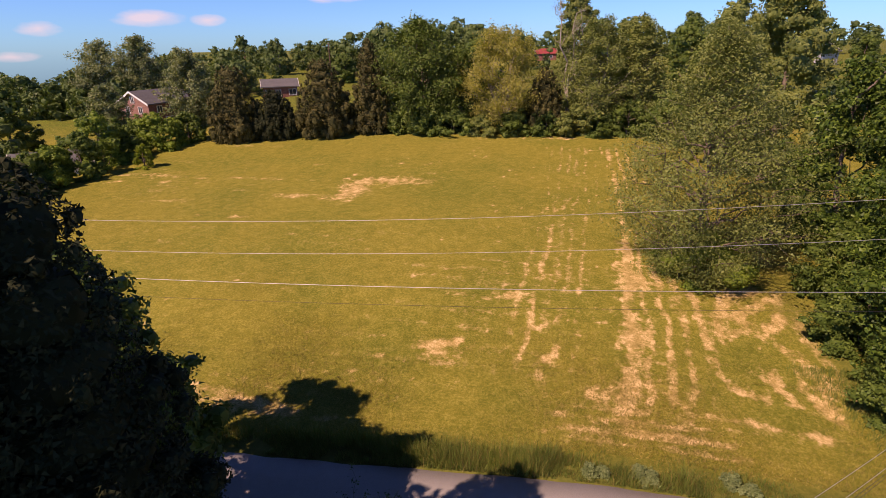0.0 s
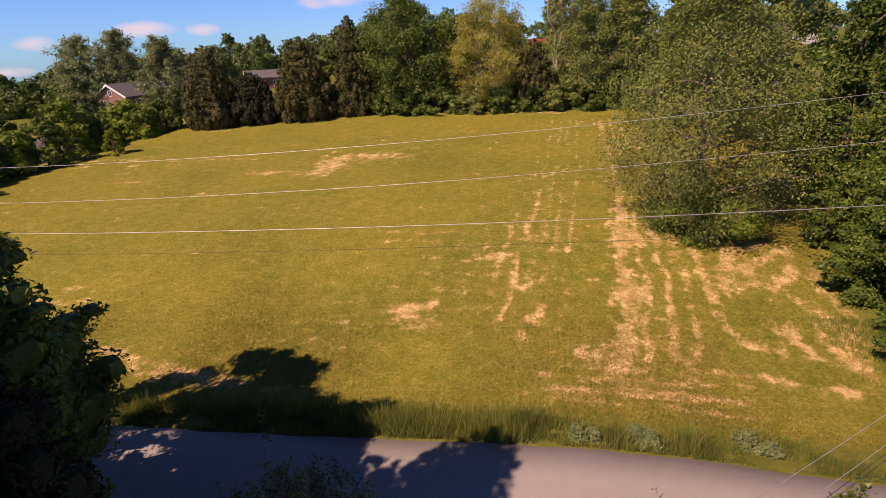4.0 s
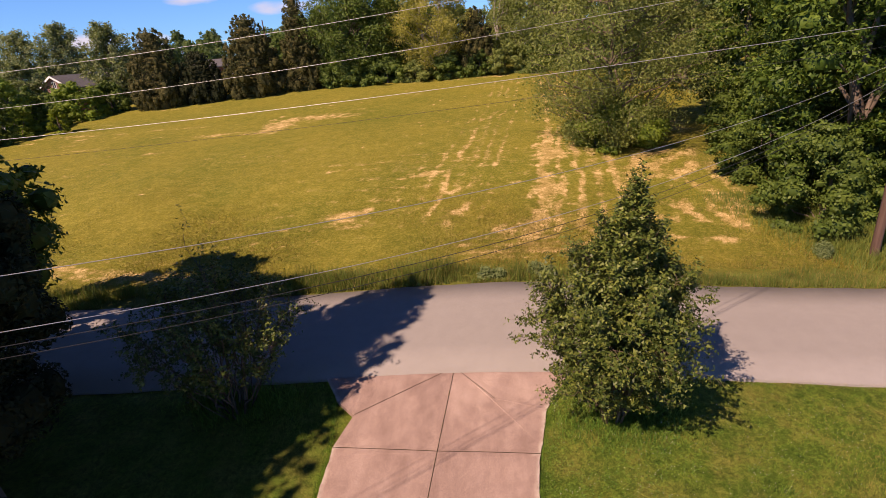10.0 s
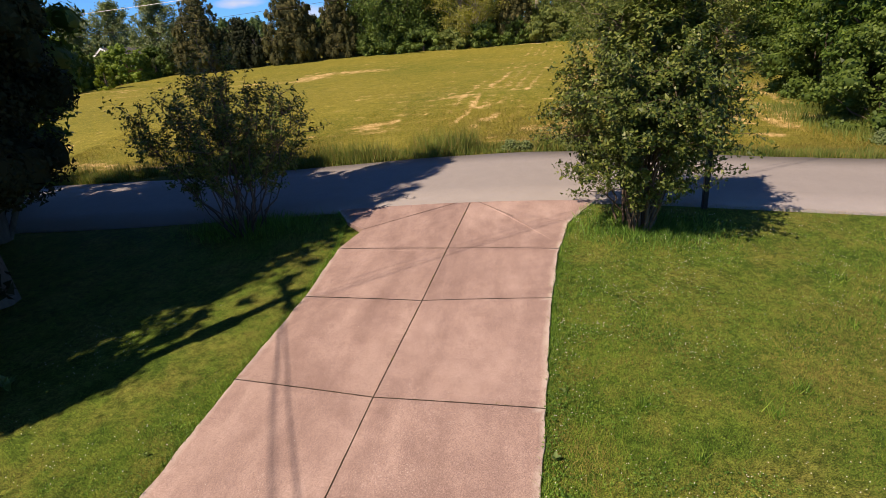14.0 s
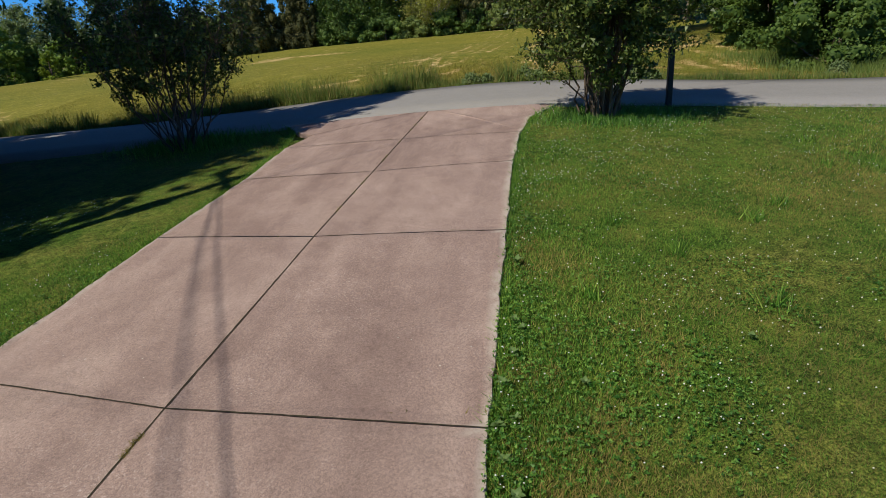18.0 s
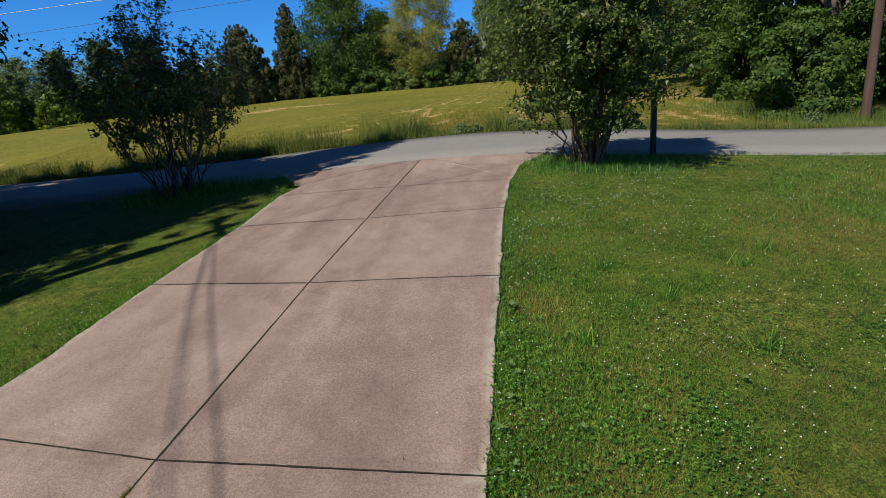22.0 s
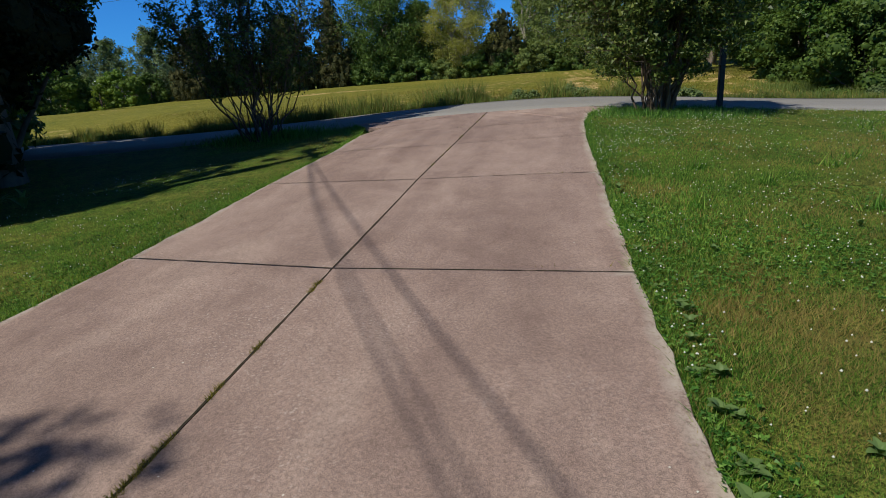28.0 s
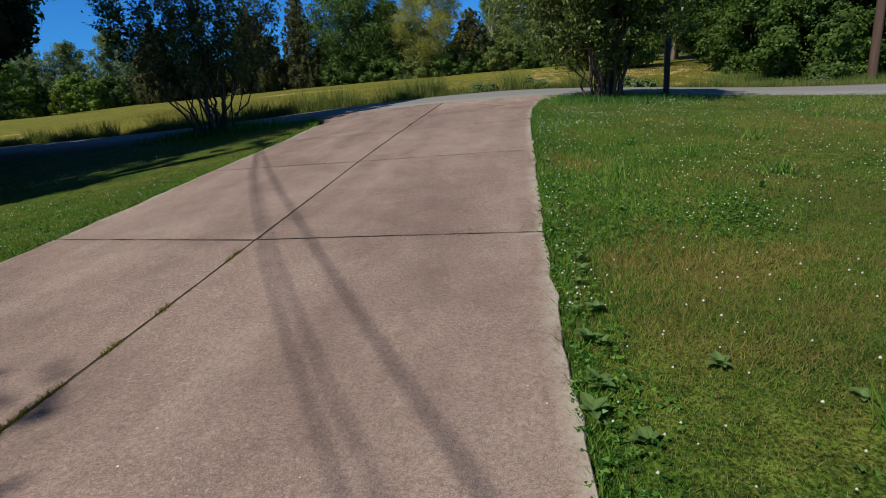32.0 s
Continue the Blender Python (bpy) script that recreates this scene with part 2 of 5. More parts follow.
def concrete_mat():
    m, nt, b = node_mat("driveway_concrete", 0.85, 0.2)
    v = coords(nt)
    grit, coarse = noise_fac(nt, v, 210.0, 3.0, 0.7), noise_fac(nt, v, 48.0, 6.0, 0.8)
    mid, big = noise_fac(nt, v, 2.6, 7.0, 0.68), noise_fac(nt, v, 0.6, 6.0, 0.66)
    smear = noise_fac(nt, coords(nt, (1.0, 0.28, 1)), 1.7, 6.0, 0.62)
    o = nt.nodes.new("ShaderNodeObjectInfo")
    col = mixed(nt, 0.5, ramp(nt, big, [(0.36, (0.19, 0.133, 0.117)), (0.60, (0.40, 0.30, 0.262))]), ramp(nt, mid, [(0.36, (0.19, 0.132, 0.11)), (0.64, (0.44, 0.335, 0.275))]))
    col = mixed(nt, 0.4, col, ramp(nt, smear, [(0.36, (0.17, 0.118, 0.103)), (0.52, (0.33, 0.245, 0.212)), (0.66, (0.48, 0.38, 0.325))]))
    col = mixed(nt, 1.0, col, ramp(nt, mixed(nt, 0.4, grit, coarse), [(0.42, (0.5, 0.49, 0.49)), (0.5, (1.0, 0.99, 0.99)), (0.58, (1.6, 1.55, 1.52))]), "MULTIPLY")
    # pale aggregate shows where the skin has worn off
    worn = mixed(nt, 1.0, ramp(nt, noise_fac(nt, v, 62.0, 2.0, 0.5), [(0.60, (0, 0, 0)), (0.68, (1, 1, 1))]), ramp(nt, big, [(0.45, (0, 0, 0)), (0.65, (1, 1, 1))]), "MULTIPLY")
    col = mixed(nt, worn, col, (0.62, 0.52, 0.46))
    col = mixed(nt, 0.22, col, ramp(nt, o.outputs["Random"], [(0.0, (0.26, 0.185, 0.165)), (1.0, (0.40, 0.305, 0.272))]))
    col = mixed(nt, 1.0, col, (1.0, 0.965, 0.975), "MULTIPLY")
    a = nt.nodes.new("ShaderNodeAttribute")
    a.attribute_name = "edge"
    e2 = nt.nodes.new("ShaderNodeMath")
    e2.operation = "MULTIPLY"
    e2.use_clamp = True
    nt.links.new(a.outputs["Fac"], e2.inputs[0])
    nt.links.new(ramp(nt, mixed(nt, 0.4, mid, coarse), [(0.40, (0.05, 0.05, 0.05)), (0.54, (1, 1, 1))]), e2.inputs[1])
    col = mixed(nt, e2.outputs[0], col, (0.48, 0.40, 0.35))
    nt.links.new(col, b.inputs["Base Color"])
    bumped(nt, b, grit, 0.5, 0.005)
    return m


def asphalt_mat():
    m, nt, b = node_mat("road_asphalt", 0.85, 0.25)
    v = coords(nt)
    grit, mid = noise_fac(nt, v, 90.0, 4.0, 0.7), noise_fac(nt, v, 2.5, 5.0, 0.6)
    lane = noise_fac(nt, coords(nt, (0.06, 1.1, 1)), 1.4, 4.0)
    col = mixed(nt, 0.5, ramp(nt, lane, [(0.3, (0.275, 0.255, 0.243)), (0.7, (0.31, 0.287, 0.272))]), ramp(nt, mid, [(0.3, (0.25, 0.232, 0.222)), (0.7, (0.33, 0.308, 0.292))]))
    col = mixed(nt, 0.4, col, ramp(nt, grit, [(0.35, (0.15, 0.14, 0.135)), (0.65, (0.42, 0.39, 0.37))]))
    nt.links.new(col, b.inputs["Base Color"])
    bumped(nt, b, grit, 0.4, 0.006)
    return m


def brick_wall_mat():
    m, nt, b = node_mat("red_brick", 0.85, 0.2)
    br = add(nt, "TexBrick", Scale=1.0, Mortar_Size=0.012)
    br.inputs["Brick Width"].default_value, br.inputs["Row Height"].default_value = 0.22, 0.075
    br.inputs["Color1"].default_value, br.inputs["Color2"].default_value = (0.24, 0.062, 0.045, 1), (0.18, 0.048, 0.036, 1)
    br.inputs["Mortar"].default_value = (0.28, 0.19, 0.16, 1)
    c = nt.nodes.new("ShaderNodeTexCoord")
    r = nt.nodes.new("ShaderNodeMapping")
    r.inputs["Rotation"].default_value = (radians(90), 0, 0)
    nt.links.new(c.outputs["Object"], r.inputs["Vector"])
    nt.links.new(r.outputs["Vector"], br.inputs["Vector"])
    nt.links.new(br.outputs["Color"], b.inputs["Base Color"])
    return m


M_GROUND, M_CONCRETE, M_ASPHALT, M_BRICK = ground_mat(), concrete_mat(), asphalt_mat(), brick_wall_mat()
M_BARK = plain_mat("grey_brown_bark", (0.10, 0.075, 0.055), (0.24, 0.19, 0.15), 9.0, 0.9, 0.6, (1, 1, 0.25), dist=0.02)
M_PALEBARK = plain_mat("pale_bark", (0.26, 0.22, 0.18), (0.46, 0.41, 0.36), 7.0, 0.85, 0.4, (1, 1, 0.3))
M_STEM = plain_mat("smooth_tan_stem", (0.06, 0.042, 0.03), (0.17, 0.125, 0.09), 14.0, 0.7, 0.25, (1, 1, 0.2), dist=0.004)
M_POLE = plain_mat("weathered_pole_wood", (0.07, 0.04, 0.03), (0.17, 0.105, 0.08), 11.0, 0.85, 0.4, (1, 1, 0.06))
M_WIRE = plain_mat("bare_aluminium_wire", (0.42, 0.42, 0.42), (0.60, 0.60, 0.60), 30.0, 0.45, 0.0, metal=0.6)
M_CABLE = plain_mat("black_cable_sheath", (0.02, 0.02, 0.02), (0.05, 0.05, 0.05), 30.0, 0.5, 0.0)
M_BLACK = plain_mat("black_painted_post", (0.012, 0.012, 0.012), (0.03, 0.028, 0.026), 20.0, 0.5, 0.1)
M_WHITE = plain_mat("white_trim_paint", (0.70, 0.70, 0.68), (0.82, 0.82, 0.80), 5.0, 0.5, 0.05)
M_SIDING = plain_mat("pale_grey_siding", (0.36, 0.36, 0.35), (0.46, 0.46, 0.45), 3.0, 0.6, 0.1, (1, 1, 8))
M_SOIL = plain_mat("dark_joint_soil", (0.018, 0.014, 0.009), (0.06, 0.05, 0.03), 25.0, 0.95, 0.4)
M_ROOF = plain_mat("grey_shingle_roof", (0.07, 0.07, 0.078), (0.15, 0.148, 0.152), 3.0, 0.9, 0.4, (1, 1, 6))
M_REDROOF = plain_mat("red_metal_roof", (0.24, 0.045, 0.045), (0.34, 0.07, 0.065), 2.0, 0.5, 0.1)
M_GLASS = plain_mat("dark_window_glass", (0.02, 0.025, 0.03), (0.06, 0.07, 0.08), 2.0, 0.08, 0.0)
M_GRAVEL = plain_mat("crumbled_stone_edge", (0.25, 0.20, 0.17), (0.52, 0.45, 0.38), 40.0, 0.95, 0.6)
L_DECID = leaf_mat("summer_leaves", (0.060, 0.100, 0.018), (0.094, 0.155, 0.031), (0.168, 0.232, 0.05), spread=0.8)
L_BRIGHT = leaf_mat("bright_leaves", (0.095, 0.162, 0.022), (0.162, 0.243, 0.034), (0.257, 0.338, 0.054))
L_OLIVE = leaf_mat("olive_leaves", (0.095, 0.135, 0.034), (0.180, 0.225, 0.062), (0.28, 0.315, 0.10))
L_WILLOW = leaf_mat("willow_leaves", (0.24, 0.24, 0.07), (0.38, 0.36, 0.11), (0.50, 0.47, 0.16), 0.5)
L_CEDAR = leaf_mat("cedar_needles", (0.036, 0.043, 0.015), (0.078, 0.080, 0.028), (0.145, 0.125, 0.048), 0.15, 0.8, 0.8)
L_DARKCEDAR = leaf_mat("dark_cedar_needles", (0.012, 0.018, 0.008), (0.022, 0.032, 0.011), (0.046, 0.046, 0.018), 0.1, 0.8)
L_SILVER = leaf_mat("silvery_leaves", (0.112, 0.140, 0.062), (0.205, 0.25, 0.12), (0.33, 0.375, 0.20))
L_SILVERWEED = leaf_mat("silver_weed_leaves", (0.10, 0.15, 0.06), (0.19, 0.25, 0.11), (0.32, 0.37, 0.18), 0.4)
L_MYRTLE = leaf_mat("myrtle_leaves", (0.038, 0.066, 0.014), (0.090, 0.132, 0.027), (0.21, 0.24, 0.058), 0.12, 0.45, 1.0)
L_HEDGE = leaf_mat("hedge_leaves", (0.022, 0.052, 0.008), (0.060, 0.115, 0.017), (0.14, 0.215, 0.036), 0.18, 0.5, 1.0)
# paler and bluer than summer_leaves: distance haze mixed into the leaf colour
L_FAR = leaf_mat("hazed_distant_leaves", (0.065, 0.111, 0.036), (0.104, 0.163, 0.052), (0.163, 0.221, 0.078))
L_SAP = leaf_mat("sapling_leaves", (0.14, 0.20, 0.025), (0.24, 0.31, 0.04), (0.36, 0.42, 0.07), 0.45)
L_WEED = leaf_mat("verge_weed_leaves", (0.09, 0.145, 0.03), (0.16, 0.22, 0.05), (0.27, 0.29, 0.09))
L_GRASS = leaf_mat("lawn_blades", (0.028, 0.090, 0.012), (0.130, 0.285, 0.038), (0.38, 0.52, 0.11), 0.35, 0.55, 1.0)
L_STUBBLE = leaf_mat("mown_stubble", (0.11, 0.12, 0.02), (0.235, 0.20, 0.038), (0.33, 0.28, 0.07), 0.3, 0.7, 1.0)
L_STRAW = leaf_mat("dry_grass_blades", (0.22, 0.17, 0.06), (0.32, 0.25, 0.09), (0.44, 0.36, 0.13), 0.3, 0.7, 1.0)
L_CLOVER = leaf_mat("clover_leaves", (0.030, 0.095, 0.016), (0.095, 0.220, 0.038), (0.24, 0.40, 0.085), 0.3, 0.45, 1.0)
L_BROAD = leaf_mat("broad_weed_leaves", (0.15, 0.24, 0.08), (0.19, 0.28, 0.10), (0.23, 0.32, 0.13), 0.3, 0.5)
M_FLOWER = plain_mat("white_clover_heads", (0.62, 0.60, 0.52), (0.85, 0.83, 0.78), 60.0, 0.8, 0.1)

# ---- helpers for building ----
RNG = np.random.default_rng(7)


def mesh_of(name, verts, faces, material, smooth=False):
    """A mesh from arrays; faces all of one size."""
    verts, faces = np.asarray(verts, np.float32), np.asarray(faces, np.int32)
    me = bpy.data.meshes.new(name)
    n, k = faces.shape
    me.vertices.add(len(verts))
    me.vertices.foreach_set("co", verts.ravel())
    me.loops.add(n * k)
    me.loops.foreach_set("vertex_index", faces.ravel())
    me.polygons.add(n)
    me.polygons.foreach_set("loop_start", np.arange(0, n * k, k, dtype=np.int32))
    if smooth:
        me.polygons.foreach_set("use_smooth", np.ones(n, bool))
    me.materials.append(material)
    me.update(calc_edges=True)
    return me


def under(ob, parent, label=""):
    if parent is not None:
        ob.parent = parent
    return tagged(ob, label)


def part(name, bm, material, parent=None, label=""):
    me = bpy.data.meshes.new(name)
    bmesh.ops.recalc_face_normals(bm, faces=bm.faces[:])
    bm.to_mesh(me)
    bm.free()
    me.materials.append(material)
    return under(new(name, me), parent, label)


def thing(name, place, label, category, group="", kind="", turn=0.0):
    ob = new(name)
    ob.empty_display_size = 0.2
    ob.matrix_basis = pose(*place, 0, 0, turn)
    return tagged(ob, label, category, group, kind)


def box(bm, x0, y0, z0, x1, y1, z1, bevel=0.0):
    r = bmesh.ops.create_cube(bm, size=1.0, matrix=Matrix.Translation(((x0 + x1) / 2, (y0 + y1) / 2, (z0 + z1) / 2)) @ Matrix.Diagonal((x1 - x0, y1 - y0, z1 - z0, 1)))
    if bevel:
        vs = set(r["verts"])
        bmesh.ops.bevel(bm, geom=[e for e in bm.edges if e.verts[0] in vs and e.verts[1] in vs], offset=bevel, segments=1, affect="EDGES")


def prism(bm, outline, y0, y1):
    """A solid from an outline in x, z drawn out along y."""
    a = [bm.verts.new((x, y0, z)) for x, z in outline]
    b = [bm.verts.new((x, y1, z)) for x, z in outline]
    n = len(outline)
    bm.faces.new(a)
    bm.faces.new(b[::-1])
    for i in range(n):
        bm.faces.new((a[i], b[i], b[(i + 1) % n], a[(i + 1) % n]))


def tubes(paths, sides=6):
    """Verts and quads of tapered tubes. paths: (points, radii)."""
    vs, fs, base = [], [], 0
    ang = np.linspace(0, 2 * math.pi, sides, endpoint=False)
    for pts, rad in paths:
        pts, rad = np.asarray(pts, float), np.asarray(rad, float)
        d = np.gradient(pts, axis=0)
        d /= np.linalg.norm(d, axis=1)[:, None] + 1e-9
        ref = np.where(np.abs(d[:, 2:3]) > 0.9, np.array([[1.0, 0, 0]]), np.array([[0, 0, 1.0]]))
        u = np.cross(d, ref)
        u /= np.linalg.norm(u, axis=1)[:, None] + 1e-9
        w = np.cross(d, u)
        ring = pts[:, None] + rad[:, None, None] * (np.cos(ang)[None, :, None] * u[:, None] + np.sin(ang)[None, :, None] * w[:, None])
        m = len(pts)
        vs.append(ring.reshape(-1, 3))
        i, j = np.meshgrid(np.arange(m - 1), np.arange(sides), indexing="ij")
        k = (j + 1) % sides
        fs.append(np.stack([base + i * sides + j, base + i * sides + k, base + (i + 1) * sides + k, base + (i + 1) * sides + j], -1).reshape(-1, 4))
        base += m * sides
    return np.concatenate(vs), np.concatenate(fs)


def unit(n, rng):
    v = rng.normal(size=(n, 3))
    return v / np.linalg.norm(v, axis=1)[:, None]


def leaf_quads(pos, normal, size, rng, slim=0.55, droop=0.0):
    """One pointed leaf at each place, its face turned along normal."""
    n = len(pos)
    t = unit(n, rng)
    t[:, 2] -= droop
    t -= normal * (t * normal).sum(1)[:, None]
    t /= np.linalg.norm(t, axis=1)[:, None] + 1e-9
    b = np.cross(normal, t)
    s = (size * rng.uniform(0.65, 1.35, n))[:, None]
    v = np.stack([pos - t * s * 0.5, pos + b * s * slim * 0.5 + normal * s * 0.08, pos + t * s * 0.5, pos - b * s * slim * 0.5 + normal * s * 0.08], 1)
    return v.reshape(-1, 3), np.arange(4 * n).reshape(n, 4)


def leaf_tris(pos, normal, size, rng, slim=0.75):
    """One small three-cornered leaf at each place."""
    n = len(pos)
    t = unit(n, rng)
    t -= normal * (t * normal).sum(1)[:, None]
    t /= np.linalg.norm(t, axis=1)[:, None] + 1e-9
    b = np.cross(normal, t)
    s = (size * rng.uniform(0.6, 1.4, n))[:, None]
    v = np.stack([pos - t * s * 0.5 - b * s * slim * 0.35, pos - t * s * 0.4 + b * s * slim * 0.5, pos + t * s * 0.6], 1)
    return v.reshape(-1, 3), np.arange(3 * n).reshape(n, 3)


def _ball(m=2):
    """A small round body of quads, made from a cube."""
    k = np.linspace(-1, 1, m + 1)
    vs, fs = [], []
    for axis in range(3):
        for s in (-1, 1):
            base = len(vs)
            for a in k:
                for b in k:
                    q = np.array([0.0, 0, 0])
                    q[axis], q[(axis + 1) % 3], q[(axis + 2) % 3] = s, math.tan(a * 0.7854), math.tan(b * 0.7854)
                    vs.append(q / np.linalg.norm(q))
            for i in range(m):
                for j in range(m):
                    c = base + i * (m + 1) + j
                    f = (c, c + m + 1, c + m + 2, c + 1)
                    fs.append(f if s > 0 else f[::-1])
    return np.array(vs), np.array(fs)


BALL_V, BALL_F = _ball()


def cores(lobes, rng, shrink=0.8):
    """The dark dense inside of a crown: a knobbly body in each lobe."""
    L = np.asarray(lobes, float)
    n, m = len(L), len(BALL_V)
    v = L[:, None, :3] + BALL_V[None] * L[:, None, 3:] * (shrink * rng.uniform(0.88, 1.1, (n, m)))[:, :, None]
    f = BALL_F[None] + m * np.arange(n)[:, None, None]
    f = f.reshape(-1, 4)
    return v.reshape(-1, 3), f


def crown_mesh(t, lobes, leaf, material, rng, n, ragged, keep, noise_n, up_n, core, fine):
    """Leaves over the skin of the lobes, with a dense inside where core is given."""
    p, d = shell(lobes, int(n * (1.7 if fine else 2.2)), rng, ragged, keep)
    nr = d + rng.normal(0, noise_n, d.shape) + np.array([0, 0, up_n])
    nr /= np.linalg.norm(nr, axis=1)[:, None]
    v, f = leaf_quads(p, nr, leaf, rng, 0.7) if fine else leaf_tris(p, nr, leaf * 0.92, rng)
    if core:
        cv, cf = cores(lobes, rng, core)
        if not fine:
            cf = np.concatenate([cf[:, :3], cf[:, [0, 2, 3]]])
        f = np.concatenate([f, cf + len(v)])
        v = np.concatenate([v, cv])
    plant_mesh(t, "crown", v, f, material)


def shell(lobes, n, rng, ragged=0.16, keep=0.72):
    """Places on the skin of a heap of lobes (x, y, z, rx, ry, rz), and which way is out."""
    lobes = np.asarray(lobes, float)
    area = (lobes[:, 3] * lobes[:, 4] + lobes[:, 3] * lobes[:, 5] + lobes[:, 4] * lobes[:, 5])
    pick = rng.choice(len(lobes), n, p=area / area.sum())
    d = unit(n, rng)
    L = lobes[pick]
    p = L[:, :3] + d * L[:, 3:] * (1 - np.abs(rng.normal(0, ragged, n)))[:, None]
    inside = np.zeros(n, bool)
    for q in lobes:
        inside |= (((p - q[:3]) / (q[3:] * keep)) ** 2).sum(1) < 1
    ok = ~inside
    return p[ok], d[ok]


def bent(a, b, rng, wob=0.06, steps=5, sag=0.0):
    a, b = np.asarray(a, float), np.asarray(b, float)
    k = np.linspace(0, 1, steps)[:, None]
    p = a + (b - a) * k
    p[1:-1] += rng.normal(0, wob * np.linalg.norm(b - a), (steps - 2, 3))
    p[:, 2] -= sag * np.sin(k[:, 0] * math.pi)
    return p


def plant_mesh(thing_ob, name, verts, faces, material, label=""):
    return under(new(name, mesh_of(name, verts, faces, material)), thing_ob, label)


def crown_lobes(h, w, rng, low=0.2, count=34, taper=0.85, flat=1.0):
    """Lobes of a broad crown, large boughs that carry small clumps: h tall with its foot at low * h, w wide."""
    out = []
    lean = rng.normal(0, 0.06, 2) * w
    bulge = 1 + 0.22 * np.sin(np.arange(8) * rng.uniform(0.8, 2.4) + rng.uniform(0, 6, 8))
    for i in range(count):
        k = (i + rng.uniform(0, 1)) / count
        z = h * (low + (1 - low) * k)
        a = rng.uniform(0, 2 * math.pi)
        env = math.sin(math.pi * min(1, (0.16 + 0.84 * k) ** taper)) ** 0.6 * w * 0.52 * bulge[int(a / 0.7855) % 8]
        r = w * rng.uniform(0.095, 0.165)
        rad = max(0.0, env - r * 0.5) * math.sqrt(rng.uniform(0.3, 1))
        c = np.array([math.cos(a) * rad + lean[0] * k, math.sin(a) * rad + lean[1] * k, min(z, h - r * 0.8)])
        out.append((*c, r * rng.uniform(0.85, 1.3), r * rng.uniform(0.85, 1.3), r * rng.uniform(0.65, 0.95) * flat))
        for _ in range(3):
            d = unit(1, rng)[0]
            q = r * rng.uniform(0.3, 0.6)
            e = c + d * r * rng.uniform(0.8, 1.25)
            e[2] = max(e[2], low * h + q * 0.5)
            out.append((*e, q * rng.uniform(0.8, 1.4), q * rng.uniform(0.8, 1.4), q * rng.uniform(0.6, 0.95)))
    return np.array(out)


def broad_tree(name, place, h, w, seed, leaves, material, n=9000, leaf=0.3, low=0.2, count=36, trunk=None, bark=None, ragged=0.3, keep=0.6, taper=0.85, group="", category="tree", limbs=14, core=0.64, fine=None):
    rng = np.random.default_rng(seed)
    t = thing(name, place, leaves, category, group, turn=0)
    lobes = crown_lobes(h, w, rng, low, int(count * 1.35), taper)
    r0 = trunk or 0.018 * h + 0.05
    top = np.array([rng.normal(0, 0.03 * h), rng.normal(0, 0.03 * h), h * 0.86])
    spine = bent((0, 0, -0.3), top, rng, 0.012, 8)
    paths = [(spine, np.linspace(r0, r0 * 0.15, 8))]
    for i in rng.choice(len(lobes), min(limbs, len(lobes)), replace=False):
        tip = lobes[i, :3]
        z0 = max(h * 0.1, tip[2] - np.hypot(tip[0], tip[1]) * rng.uniform(0.5, 1.0) - 0.1 * h)
        k = np.clip(z0 / (h * 0.86), 0, 0.95)
        a = spine[int(k * 7)]
        paths.append((bent(a, tip, rng, 0.05, 5, -0.02 * h), np.linspace(r0 * 0.42, r0 * 0.06, 5)))
    v, f = tubes(paths, 6)
    plant_mesh(t, "trunk", v, f, bark or M_BARK)
    fine = leaf < 0.2 if fine is None else fine
    crown_mesh(t, lobes, leaf, material, rng, n, ragged, keep, 0.75, 0.5, core, fine)
    return t


def cedar_tree(name, place, h, w, seed, label, material, n=9000, leaf=0.22, foot=0.0, blunt=0.75, group=""):
    """A dense cone of upswept sprays."""
    rng = np.random.default_rng(seed)
    t = thing(name, place, label, "tree", group)
    v, f = tubes([(bent((0, 0, -0.3), (0, 0, h * 0.95), rng, 0.005, 6), np.linspace(0.02 * h + 0.04, 0.02, 6))], 7)
    plant_mesh(t, "trunk", v, f, M_BARK)
    lobes = []
    for i in range(210):
        k = ((i + rng.uniform(0, 1)) / 210) ** 1.15
        z = foot + (h - foot) * k
        env = w * 0.62 * (1 - k) ** blunt * min(1, 0.72 + 1.6 * k)
        r = max(0.082 * w * (1.2 - k), 0.03 * w) * rng.uniform(0.7, 1.25)
        a = rng.uniform(0, 2 * math.pi)
        rad = max(0, env - r * 0.7) * rng.uniform(0.8, 1.06)
        lobes.append((math.cos(a) * rad, math.sin(a) * rad, z, r, r, r * 1.5))
    for k in np.linspace(0.02, 0.9, 10):
        e = w * 0.62 * (1 - k) ** blunt * min(1, 0.72 + 1.6 * k) * 0.84
        lobes.append((0, 0, foot + (h - foot) * k, e, e, (h - foot) * 0.09))
    crown_mesh(t, lobes, leaf, material, rng, n, 0.3, 0.72, 0.7, 0.35, 0.66, False)
    return t


